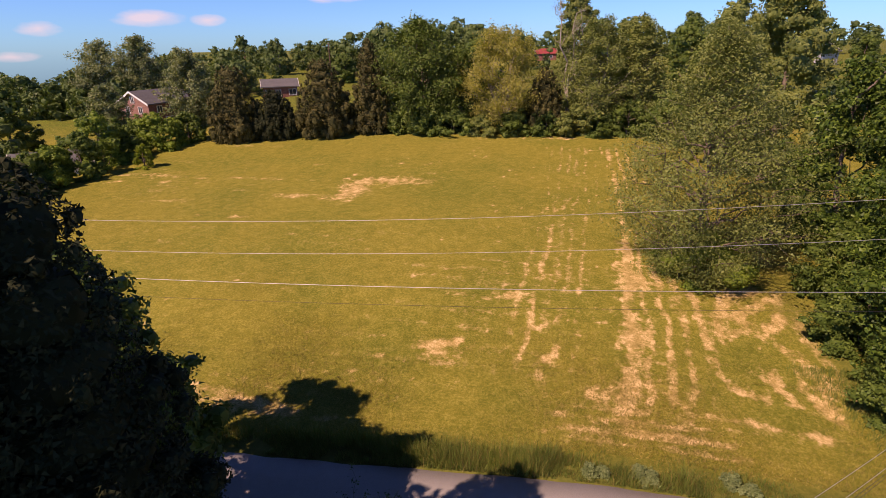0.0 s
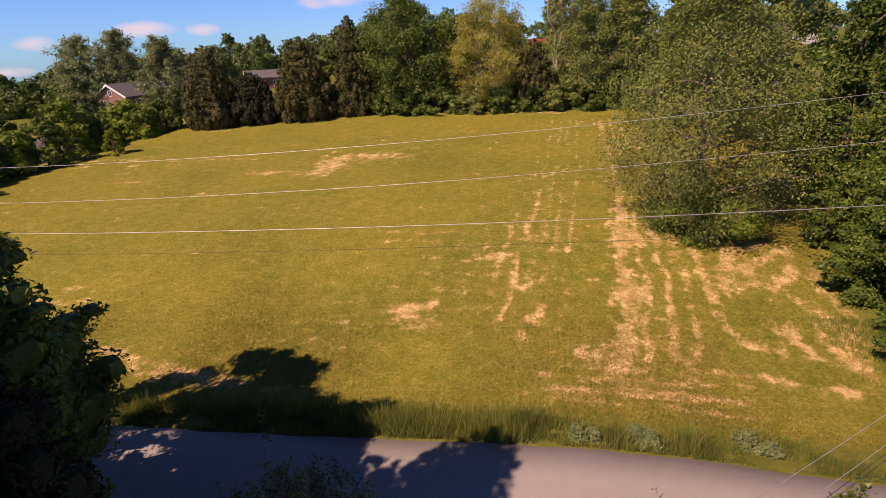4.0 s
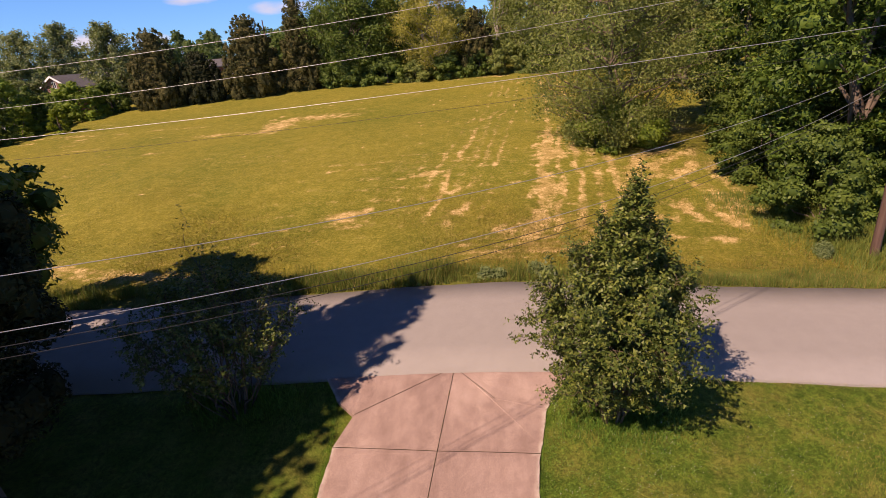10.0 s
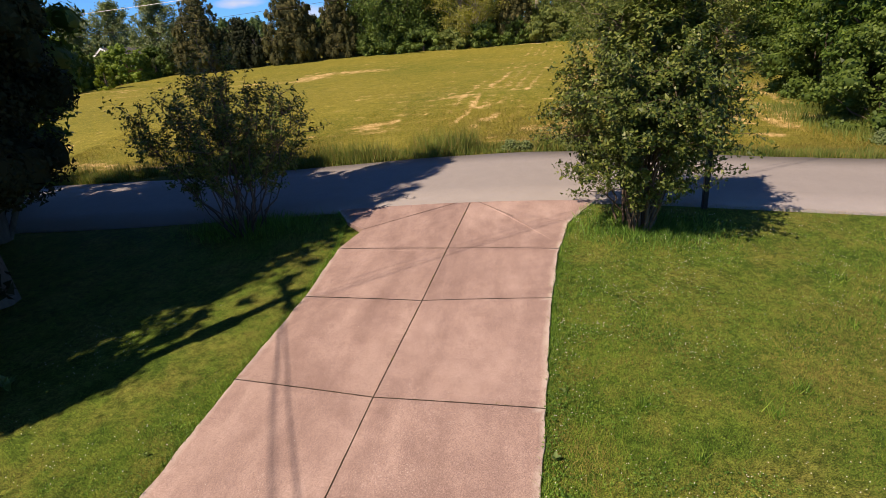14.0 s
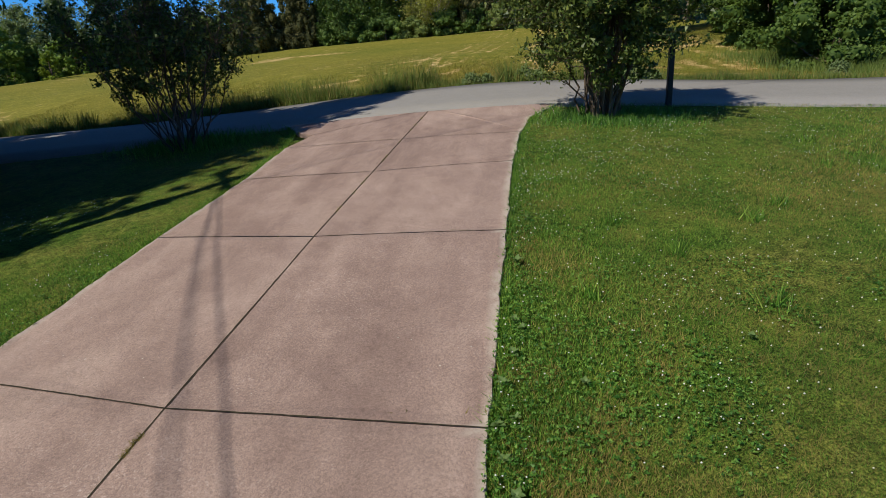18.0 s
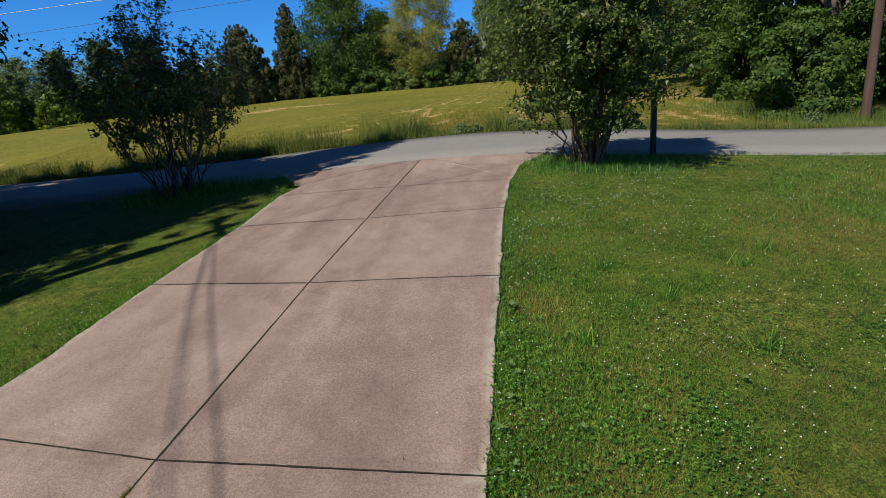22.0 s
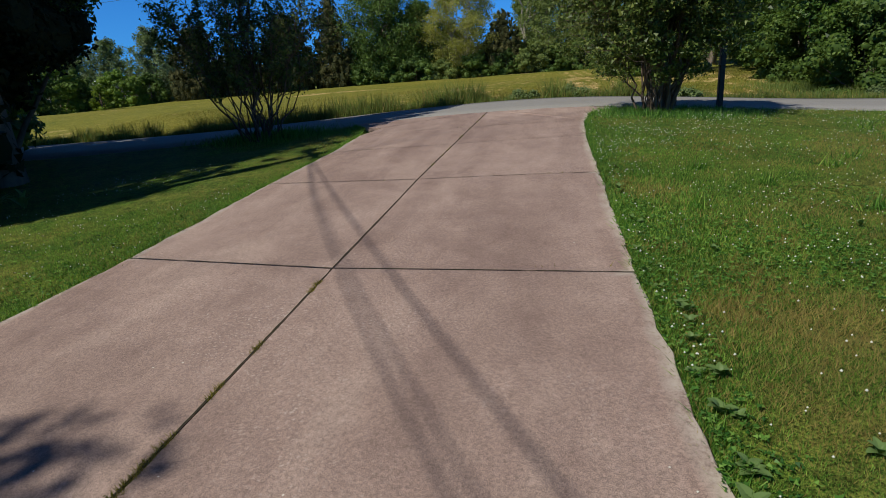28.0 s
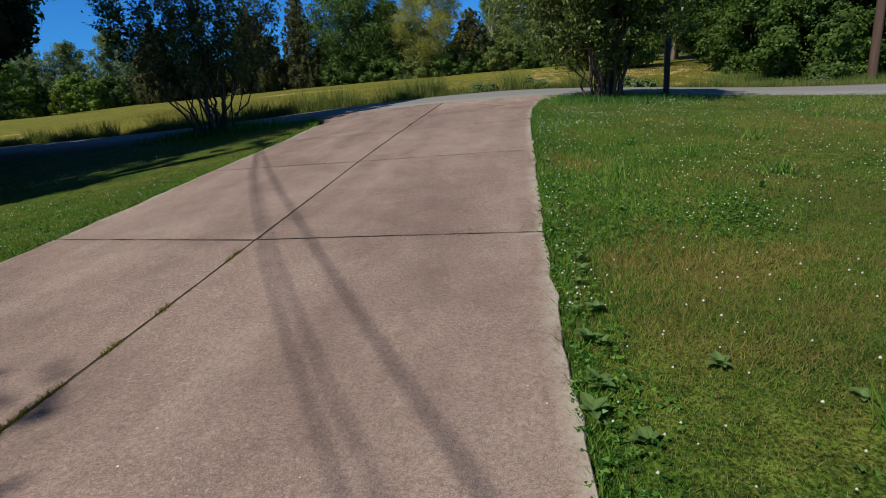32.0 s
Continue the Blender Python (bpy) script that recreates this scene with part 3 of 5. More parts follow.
def airy_tree(name, place, h, w, profile, seed, label, material, n=40000, leaf=0.14, limbs=46, low=0.08, bark=None, lift=0.35, group="", trunks=1, spread=0.35):
    """A loose crown: straight trunks, rising limbs and twigs that carry clumps of small leaves. profile: half-widths from the foot of the crown to its tip, as shares of w / 2."""
    rng = np.random.default_rng(seed)
    t = thing(name, place, label, "tree", group)
    ks = np.linspace(0, 1, len(profile))
    spines, paths, ends = [], [], []
    for i in range(trunks):
        off = 0.0 if trunks == 1 else w * 0.16
        a = 2.4 * i + 0.7
        top = (math.cos(a) * off * 1.4, math.sin(a) * off * 1.4, h * (0.97 - 0.1 * i))
        sp = bent((math.cos(a) * off * 0.15, math.sin(a) * off * 0.15, -0.3), top, rng, 0.012, 10)
        spines.append(sp)
        paths.append((sp, np.linspace(0.011 * h + 0.04, 0.015, 10)))
    for i in range(limbs):
        k = (i + rng.uniform(0, 1)) / limbs
        z = h * (low + (1 - low) * k)
        a = 2.399 * i + rng.uniform(-0.4, 0.4)
        reach = w / 2 * float(np.interp(k, ks, profile)) * rng.uniform(0.72, 1.1)
        sp = spines[rng.integers(trunks)]
        z0 = max(h * 0.05, z - reach * lift * rng.uniform(0.6, 1.3))
        root = sp[int(np.clip(z0 / h * 9, 0, 8.5))]
        tip = np.array([math.cos(a) * reach, math.sin(a) * reach, z])
        limb = bent(root, tip, rng, 0.05, 7, -0.03 * reach)
        paths.append((limb, np.linspace(0.0042 * h + 0.006 * reach, 0.012, 7)))
        for _ in range(9):
            q = limb[rng.integers(2, 7)] + rng.normal(0, 0.02, 3)
            e = q + (unit(1, rng)[0] * np.array([1, 1, 0.7]) + np.array([math.cos(a) * 0.5, math.sin(a) * 0.5, 0.25])) * reach * rng.uniform(0.14, spread)
            twig = bent(q, e, rng, 0.06, 4)
            paths.append((twig, np.linspace(0.012, 0.005, 4)))
            ends += [twig[1], twig[2], twig[3], twig[3]]
    v, f = tubes(paths, 4)
    plant_mesh(t, "trunk", v, f, bark or M_BARK)
    ends = np.array(ends)
    p = ends[rng.integers(0, len(ends), n)] + rng.normal(0, 0.03 * w + 0.10, (n, 3)) * np.array([1, 1, 0.8])
    p[:, 2] = np.maximum(p[:, 2], h * low * 0.4)
    out = p - np.array([0, 0, h * 0.35])
    out /= np.linalg.norm(out, axis=1)[:, None]
    nr = unit(n, rng) * 0.9 + out * 0.5 + np.array([0, 0, 0.5])
    nr /= np.linalg.norm(nr, axis=1)[:, None]
    v, f = leaf_tris(p, nr, leaf, rng, 0.8)
    plant_mesh(t, "crown", v, f, material)
    return t


def stem_bush(name, place, shape, seed, label, material, stems=20, twigs=900, n=50000, leaf=0.07, bare=0.3, group=""):
    """Many stems from one root that fork into leafy twigs. shape: (height, radius, offset x) rings of the crown."""
    rng = np.random.default_rng(seed)
    t = thing(name, place, label, "bush", group)
    zs, rs, ox = (np.array([q[i] for q in shape], float) for i in range(3))
    h = zs[-1]
    paths, wood = [], []
    for i in range(stems):
        a = 2.399 * i + rng.uniform(-0.3, 0.3)
        k = math.sqrt((i + 0.5) / stems)
        zt = h * (0.97 - 0.42 * k * k) * rng.uniform(0.9, 1.0)
        reach = float(np.interp(zt, zs, rs)) * min(1, k * 1.1) * 0.85
        tip = np.array([math.cos(a) * reach + float(np.interp(zt, zs, ox)), math.sin(a) * reach, zt])
        root = np.array([math.cos(a) * 0.34 * k, math.sin(a) * 0.34 * k, -0.15])
        sp = bent(root, tip, rng, 0.02, 9)
        r0 = rng.uniform(0.018, 0.038)
        paths.append((sp, np.linspace(r0, 0.006, 9)))
        wood.append(sp[2:])
    wood = np.concatenate(wood)
    # twig ends fill the crown, thicker towards its skin
    w = np.interp(np.linspace(zs[0], h, 200), zs, rs) ** 2 + 0.05
    zz = rng.choice(np.linspace(zs[0], h, 200), twigs, p=w / w.sum()) + rng.normal(0, 0.05, twigs)
    aa = rng.uniform(0, 2 * math.pi, twigs)
    lump = 1 + 0.16 * np.sin(3 * aa + zz * 2.3) + 0.12 * np.sin(5 * aa - zz * 3.1) + rng.normal(0, 0.06, twigs) + 0.25 * (rng.random(twigs) < 0.1)
    rr = np.interp(zz, zs, rs) * lump * rng.uniform(0.12, 1, twigs) ** 0.42
    zz = zz + np.abs(rng.normal(0, 0.45, twigs)) * (rng.random(twigs) < 0.09)
    ends = np.stack([np.cos(aa) * rr + np.interp(zz, zs, ox), np.sin(aa) * rr, zz], 1)
    ps, per = [], max(1, n // twigs)
    spines = [q for q, _ in paths]
    for j, e in enumerate(ends):
        if j % 3:
            sp = spines[rng.integers(len(spines))]
            k = min(7.99, 8 * rng.uniform(0.34, 1.0) ** 0.8)
            root = sp[int(k)] + (sp[int(k) + 1] - sp[int(k)]) * (k - int(k))
            side = root - np.array([np.interp(root[2], zs, ox), 0, 0])
            side[2] = 0
            e = root + side * rng.uniform(0.0, 0.32) + rng.normal(0, 0.16, 3) + np.array([0, 0, rng.uniform(0.1, 0.55)])
            q = bent(root, e, rng, 0.06, 5)
        else:
            d = np.linalg.norm(wood - (e - np.array([0, 0, 0.35])), axis=1)
            q = bent(wood[d.argmin()], e, rng, 0.05, 5)
        paths.append((q, np.linspace(0.009, 0.0025, 5)))
        k = rng.uniform(bare, 1.06, per) * 4
        i = np.clip(k.astype(int), 0, 3)
        ps.append(q[i] + (q[i + 1] - q[i]) * (k - i)[:, None] + rng.normal(0, 0.06, (per, 3)))
    v, f = tubes(paths, 4)
    plant_mesh(t, "branching_wood", v, f, M_STEM)
    p = np.concatenate(ps)
    out = p - np.array([0, 0, h * 0.4])
    out /= np.linalg.norm(out, axis=1)[:, None]
    nr = unit(len(p), rng) * 0.8 + out * 0.6 + np.array([0, 0, 0.45])
    nr /= np.linalg.norm(nr, axis=1)[:, None]
    v, f = leaf_tris(p, nr, leaf, rng, 0.8)
    plant_mesh(t, "crown", v, f, material)
    return t


# ---- lie of the land ----
_ys = np.array([-80, -60, -20, -14, -10, 0, 5.2, 9, 13, 19, 30, 43, 65, 75, 95, 130, 250, 700], float)
_zs = np.array([-4.2, -3.6, -1.65, -1.25, -0.9, 0, 0.28, 0.15, 0.42, 1.25, 1.9, 2.55, 4.2, 4.8, 6.2, 8.0, 10.0, 14.0], float)
_yd = np.arange(-80, 700, 0.25)
_zd = np.interp(_yd, _ys, _zs)
_zd = np.where((_yd > 6.5) | (_yd < -1.5), np.convolve(np.pad(_zd, 8, "edge"), np.ones(17) / 17, "valid"), _zd)


def crest(x, y):
    """The road goes over a low crest where the driveway meets it, and falls away to both sides."""
    return (0.15 - np.where(x > 0.9, 0.95, 0.52) * (1 - np.exp(-((x - 0.9) / 9.5) ** 2))) * smooth(-13, -4, y) * (1 - smooth(8, 28, y))


def land(x, y):
    """Height of the ground."""
    x, y = np.asarray(x, float), np.asarray(y, float)
    z = np.interp(y, _yd, _zd) + crest(x, y)
    far = np.clip((y - 7) / 20, 0, 1)
    z = z + far * 0.12 * np.sin(x * 0.11 + 0.6) * np.sin(y * 0.09)
    z = z - 3.0 * smooth(50, 75, -x) * smooth(25, 60, y) * (1 - smooth(90, 125, y))
    west, away = smooth(0.70, 1.15, -x / np.maximum(y + 11, 30)), np.hypot(x, y)
    return z - west * smooth(95, 150, y) * (0.06 * away + 0.12 * np.clip(away - 250, 0, 900))


def on_land(x, y, dz=0.0):
    return (x, y, float(land(x, y)) + dz)


def smooth(a, b, x):
    k = np.clip((x - a) / (b - a), 0, 1)
    return k * k * (3 - 2 * k)


ROAD_Y0, ROAD_Y1 = 0.0, 5.15


def left_edge(y):
    return np.interp(y, [-30, -16, -13, -10.1, -7.1, -4.7, -2.6, -1.0, 0.0], [-4.5, -3.75, -3.4, -3.13, -2.98, -2.80, -2.84, -3.15, -3.7])


def right_edge(y):
    return np.interp(y, [-30, -16, -12.7, -10.6, -4.8, -2.9, -1.5, -0.6, 0.0], [1.0, 1.33, 1.47, 1.56, 1.95, 2.17, 2.45, 2.8, 3.2])


def mid_joint(y):
    return np.interp(y, [-30, -16, -10.4, -7.45, -5.0, -2.8, 0.0], [-1.9, -1.25, -0.88, -0.64, -0.4, -0.23, 0.0])


def value_noise(x, y, seed, cell):
    """Smooth noise 0..1 at the given cell size."""
    r = np.random.default_rng(seed).random((256, 256))
    u, v = x / cell, y / cell
    i, j = np.floor(u).astype(int), np.floor(v).astype(int)
    a, b = u - i, v - j
    a, b = a * a * (3 - 2 * a), b * b * (3 - 2 * b)
    g = lambda p, q: r[p % 256, q % 256]
    return (g(i, j) * (1 - a) + g(i + 1, j) * a) * (1 - b) + (g(i, j + 1) * (1 - a) + g(i + 1, j + 1) * a) * b


def along(x, y, pts, width):
    """Closeness, 1 to 0, to a bent line on the ground."""
    best = np.full(x.shape, 1e9)
    for (ax, ay), (bx, by) in zip(pts, pts[1:]):
        dx, dy = bx - ax, by - ay
        k = np.clip(((x - ax) * dx + (y - ay) * dy) / (dx * dx + dy * dy), 0, 1)
        best = np.minimum(best, np.hypot(x - ax - k * dx, y - ay - k * dy))
    return np.exp(-(best / width) ** 2)


def field_hay(x, y):
    """How much dry cut grass lies on the field: windrows, turns and scraps."""
    n1, n2, n3 = value_noise(x, y, 3, 1.7), value_noise(x, y, 4, 0.45), value_noise(x, y, 7, 4.5)
    wx = x + 0.5 * (value_noise(x, y, 12, 2.2) - 0.5) + 0.22 * (n2 - 0.5)
    wy = y + 0.5 * (value_noise(x, y, 13, 2.2) - 0.5) + 0.22 * (n2 - 0.5)
    hay = np.zeros_like(x)
    # rows that run up the field, turning west where they end
    bend = wx - 0.115 * (wy - 11.5) + 0.0012 * np.clip(wy - 25, 0, 60) ** 2 + 0.035 * np.clip(14 - wy, 0, 6) ** 2
    rows = (0.5 + 0.5 * np.cos(2 * math.pi * (bend - 3.5) / 0.98)) ** 2
    up_ = smooth(8.5, 12, y) * (1 - smooth(57, 66, y))
    hay += up_ * rows * (0.15 + 0.75 * n1) * (0.55 * (0.5 + n2) * smooth(2.2, 3.2, bend) * (1 - smooth(7.2, 8.2, bend)) + 0.40 * smooth(-4.5, -2.2, bend) * (1 - smooth(0.2, 2.4, bend)))
    hay += 0.72 * np.exp(-((bend - 3.5) / 0.55) ** 2) * smooth(8.5, 10, y) * (1 - 0.75 * smooth(24, 45, y)) * (1 - smooth(57, 65, y)) * (0.25 + 0.9 * n1) * (0.4 + 0.8 * n2)
    hay += 0.5 * np.exp(-((bend - 5.6) / 1.1) ** 2) * smooth(9.5, 12, y) * (1 - smooth(17, 24, y)) * rows * (0.3 + n2)
    # turns of the mower at the east corner
    for pts, w, s in ((((12.6, 22.2), (10.3, 20.8), (9.1, 18.7), (9.2, 17.0), (11.2, 17.1), (12.9, 15.6), (13.4, 14.1), (12.8, 11.5)), 0.45, 0.95),
                      (((13.2, 21.0), (11.3, 19.8), (10.3, 18.6), (10.8, 18.1)), 0.6, 0.85), (((8.3, 21), (8.0, 15.6), (8.2, 13.4), (9.0, 12.3), (9.9, 12.2)), 0.28, 0.75),
                      (((13.8, 21.8), (13.0, 18.8), (12.0, 17.5)), 0.45, 0.9), (((14.6, 20.4), (13.9, 18.1), (14.1, 15.5), (14.2, 12.5)), 0.4, 0.75), (((11.0, 14.6), (10.8, 13.2), (11.1, 12.2)), 0.35, 0.7),
                      (((12.3, 14.8), (12.2, 13.4), (12.4, 12.2)), 0.25, 0.6), (((8.8, 16.4), (9.4, 14.4), (10.6, 13.6)), 0.22, 0.4), (((8.6, 10.2), (11.6, 10.0)), 0.3, 0.7), (((5.0, 10.2), (8.4, 10.4)), 0.25, 0.45),
                      (((-0.2, 14.4), (-1.0, 12.8), (-1.1, 11.0)), 0.25, 0.6), (((0.6, 18.0), (-0.5, 16.5), (-1.4, 16.0)), 0.3, 0.45), (((-1.4, 26), (-2.3, 22), (-2.9, 18), (-3.3, 15)), 0.25, 0.2), (((0.0, 30.6), (-1.1, 22.8), (-1.7, 18.3), (-2.4, 12.6)), 0.25, 0.25),
                      (((-23, 10.7), (-18.1, 9.5), (-13.4, 8.2)), 0.35, 0.75), (((-28, 9.6), (-20.0, 8.9), (-15.0, 7.9), (-9.5, 7.6)), 0.7, 0.42), (((-8.2, 14.0), (-5.6, 14.8)), 0.3, 0.55)):
        hay += 1.05 * s * along(wx, wy, pts, w) * (0.4 + 0.75 * n1) * (0.45 + 0.7 * n2)
    # fine wheel and mower lines all over the east half
    lines = (0.5 + 0.5 * np.cos(2 * math.pi * (bend + 0.1 * n3) / 0.56)) ** 3
    hay += 0.2 * up_ * lines * smooth(-9, -3, bend) * (1 - smooth(9, 12, bend)) * (0.25 + n1)
    # headland swaths along the road
    head = (0.5 + 0.5 * np.cos(2 * math.pi * (wy - 8.4 - 0.05 * wx) / 0.8)) ** 2
    hay += 0.8 * head * smooth(-1.5, 2.5, x) * (1 - smooth(6, 11, x)) * smooth(7.1, 7.8, y) * (1 - smooth(9.6, 11.0, y)) * (0.1 + 1.1 * n1)
    # faint long swaths across the west part, and scattered patches
    lay = (0.5 + 0.5 * np.cos(2 * math.pi * (wy * 0.985 + wx * 0.17 - 1.2 * np.sin(x * 0.07)) / 1.7)) ** 3
    hay += 0.24 * lay * (1 - 0.7 * smooth(-4, 0, x)) * smooth(8, 10, y) * (1 - 0.6 * smooth(30, 60, y)) * (0.35 + 0.65 * smooth(0.3, 0.7, n3)) * (0.3 + n2)
    for cx, cy, rx, ry, s in ((-6.3, 13.6, 1.5, 0.8, 0.45), (-2.6, 19.6, 0.7, 0.6, 0.6), (-20.5, 39.5, 1.6, 3.2, 0.9), (-17.5, 43.5, 4.5, 1.3, 0.65), (-26, 37.5, 4.0, 0.8, 0.55), (5.0, 22.0, 0.8, 1.4, 0.85), (4.2, 15.6, 0.8, 2.0, 0.6), (2.0, 11.2, 0.9, 0.9, 0.6),
                              (3.9, 8.8, 2.2, 0.5, 0.75), (1.0, 8.1, 1.2, 0.35, 0.6), (-33, 43.5, 6, 0.6, 0.4), (-38, 35, 3, 0.5, 0.4), (1.5, 64.0, 4.0, 0.9, 0.5), (11.8, 25.5, 1.2, 2.2, 0.45), (-46, 44, 5, 0.8, 0.4), (-41, 58, 5, 1.0, 0.4), (14.5, 28, 1.5, 3.0, 0.6)):
        hay += s * np.exp(-((wx - cx) / rx) ** 2 - ((wy - cy) / ry) ** 2) * (0.2 + 1.1 * n2)
    scraps = 0.42 * smooth(0.80, 0.93, n2) * smooth(0.5, 0.8, value_noise(x, y, 14, 2.8)) + 0.16 * smooth(0.5, 0.9, n3) * n1
    return np.clip((hay + scraps) * smooth(7.0, 8.2, y), 0, 1)


def lawn_dry(x, y):
    d = np.zeros_like(x)
    for cx, cy, rx, ry, s in ((5.95, -3.35, 0.42, 0.22, 0.85), (4.5, -8.3, 0.16, 0.12, 0.9), (2.2, -8.35, 0.34, 0.26, 0.7), (6.35, -5.7, 0.3, 0.1, 0.6), (2.7, -11.4, 1.0, 0.7, 0.24), (3.4, -12.3, 1.1, 0.6, 0.24), (2.3, -12.3, 0.4, 0.4, 0.26), (4.6, -10.6, 0.9, 0.5, 0.2), (3.2, -9.4, 0.7, 0.4, 0.18), (7.3, -6.4, 1.3, 0.10, 0.45)):
        d += s * np.exp(-((x - cx) / rx) ** 2 - ((y - cy) / ry) ** 2)
    d = d * (0.25 + 1.5 * value_noise(x, y, 37, 0.22) * value_noise(x, y, 38, 0.6) * 1.6)
    return np.clip(d, 0, 1)


def spaced(stops):
    out = []
    for a, b, step in stops:
        out.append(np.arange(a, b, step))
    return np.concatenate(out + [np.array([stops[-1][1]])])


# ---- ground: one sheet to the horizon ----
gx = spaced([(-900, -200, 50), (-200, -70, 6), (-70, -26, 1.2), (-26, -14, 0.5), (-14, 16, 0.22), (16, 40, 0.8), (40, 120, 5), (120, 700, 50)])
gy = spaced([(-80, -20, 4), (-20, -14, 0.8), (-14, 26, 0.22), (26, 50, 0.5), (50, 80, 1.0), (80, 160, 4), (160, 700, 45)])
X, Y = np.meshgrid(gx, gy, indexing="ij")
Z = land(X, Y)
under_road = smooth(-0.35, 0.05, Y) * (1 - smooth(ROAD_Y1 - 0.05, ROAD_Y1 + 0.3, Y))
drive_in = smooth(-0.05, 0.2, X - left_edge(Y)) * smooth(-0.05, 0.2, right_edge(Y) - X) * (Y < 0.2)
Z = Z - 0.10 * np.maximum(under_road, drive_in) + (0.018 * (value_noise(X, Y, 5, 0.9) - 0.5) + 0.10 * (value_noise(X, Y, 6, 5.0) - 0.5)) * (1 - np.maximum(under_road, drive_in)) * smooth(0.0, 1.5, np.minimum(np.abs(Y - ROAD_Y0), np.abs(Y - ROAD_Y1)))
ni, nj = X.shape
I, J = np.meshgrid(np.arange(ni - 1), np.arange(nj - 1), indexing="ij")
quads = np.stack([I * nj + J, (I + 1) * nj + J, (I + 1) * nj + J + 1, I * nj + J + 1], -1).reshape(-1, 4)
ground_mesh = mesh_of("ground", np.stack([X, Y, Z], -1).reshape(-1, 3), quads, M_GROUND, True)
lawn_w = np.maximum(1 - smooth(0.0, 0.3, Y), 0.65 * smooth(72, 84, Y)).ravel()
for key, val in (("lawn", lawn_w), ("hay", np.where(Y > 5, field_hay(X, Y), 0.35 * lawn_dry(X, Y)).ravel()),
                 ("rank", np.maximum(smooth(0, 0.3, Y) * (1 - smooth(6.3, 8.2, Y + 0.8 * value_noise(X, Y, 9, 2.0))), 0.8 * smooth(14.0, 16.0, X + 0.2 * (Y - 11)) * (1 - smooth(12, 30, Y))).ravel())):
    ground_mesh.attributes.new(key, "FLOAT", "POINT").data.foreach_set("value", val.astype(np.float32))
ground = tagged(new("ground", ground_mesh), "mown hay field and clover lawn with dry cut grass", "ground", kind="structure")

# ---- road ----
rx_ = spaced([(-260, -30, 6), (-30, 30, 0.35), (30, 260, 6)])
ry_ = np.array([-0.03, 0.0, 1.3, 2.6, 3.9, ROAD_Y1, ROAD_Y1 + 0.03])
RX, RY = np.meshgrid(rx_, ry_, indexing="ij")
wob = 0.10 * (value_noise(RX, RX * 0 + 3, 21, 1.3) - 0.5) + 0.05 * (value_noise(RX, RX * 0 + 7, 22, 0.4) - 0.5)
RYW = RY + np.where(RY < 0.1, wob, np.where(RY > 5, -wob[::-1] * 1.2, 0))
RZ = np.interp(RY, [0, 5.15], [0.0, 0.28]) + 0.02 + 0.03 * np.sin(np.clip(RY / 5.15, 0, 1) * math.pi) + crest(RX, RY)
RZ[:, 0] -= 0.16
RZ[:, -1] -= 0.16
ni, nj = RX.shape
I, J = np.meshgrid(np.arange(ni - 1), np.arange(nj - 1), indexing="ij")
road = tagged(new("road", mesh_of("road", np.stack([RX, RYW, RZ], -1).reshape(-1, 3), np.stack([I * nj + J, (I + 1) * nj + J, (I + 1) * nj + J + 1, I * nj + J + 1], -1).reshape(-1, 4), M_ASPHALT, False)),
              "worn grey asphalt country road without markings", "road", kind="structure")

# ---- driveway of cast slabs ----
drive = tagged(new("driveway"), "pinkish concrete driveway of sawn slabs with weedy joints", "driveway", kind="structure")


def slab(corners, lift=0.0):
    """A concrete slab from its outline, gently wavy on its free sides, with worn edges."""
    pts, edge = [], []
    n = len(corners)
    for i in range(n):
        (a, fa), (b, _) = corners[i], corners[(i + 1) % n]
        m = 24 if fa else 13
        for k in range(m):
            q = Vector(a).lerp(Vector(b), k / m)
            if fa and 0 < k:
                q.x += (noise.noise((q.x * 3, q.y * 2.3, 4)) * 0.03 + noise.noise((q.x * 3, q.y * 9.1, 9)) * 0.022) * (-1 if q.x > 0 else 1)
            pts.append((q.x, q.y))
    c = Vector((sum(p[0] for p in pts) / len(pts), sum(p[1] for p in pts) / len(pts)))
    bm = bmesh.new()
    ring = lambda inset, dz: [bm.verts.new((x - (x - c.x) / max(0.4, math.hypot(x - c.x, y - c.y)) * inset, y - (y - c.y) / max(0.4, math.hypot(x - c.x, y - c.y)) * inset, float(land(x, y)) + dz)) for x, y in pts]
    r0, r1, r2, r3 = ring(0.006, -0.16), ring(0.006, 0.024 + lift), ring(0.012, 0.03 + lift), ring(0.13, 0.03 + lift)
    for a, b in ((r0, r1), (r1, r2), (r2, r3)):
        for i in range(len(pts)):
            bm.faces.new((a[i], a[(i + 1) % len(pts)], b[(i + 1) % len(pts)], b[i]))
    bm.faces.new(r3)
    ob = part("slab", bm, M_CONCRETE, drive)
    at = ob.data.attributes.new("edge", "FLOAT", "POINT")
    inner = {v.index for v in ob.data.vertices if v.index >= 3 * len(pts)}
    for v in ob.data.vertices:
        if v.index in inner:
            continue
        free = max(1 - abs(v.co.x - float(right_edge(v.co.y))) / 0.15, 0.5 * (1 - abs(v.co.x - float(left_edge(v.co.y))) / 0.14), 0)
        at.data[v.index].value = min(1.4, free * 2.4)
    return ob


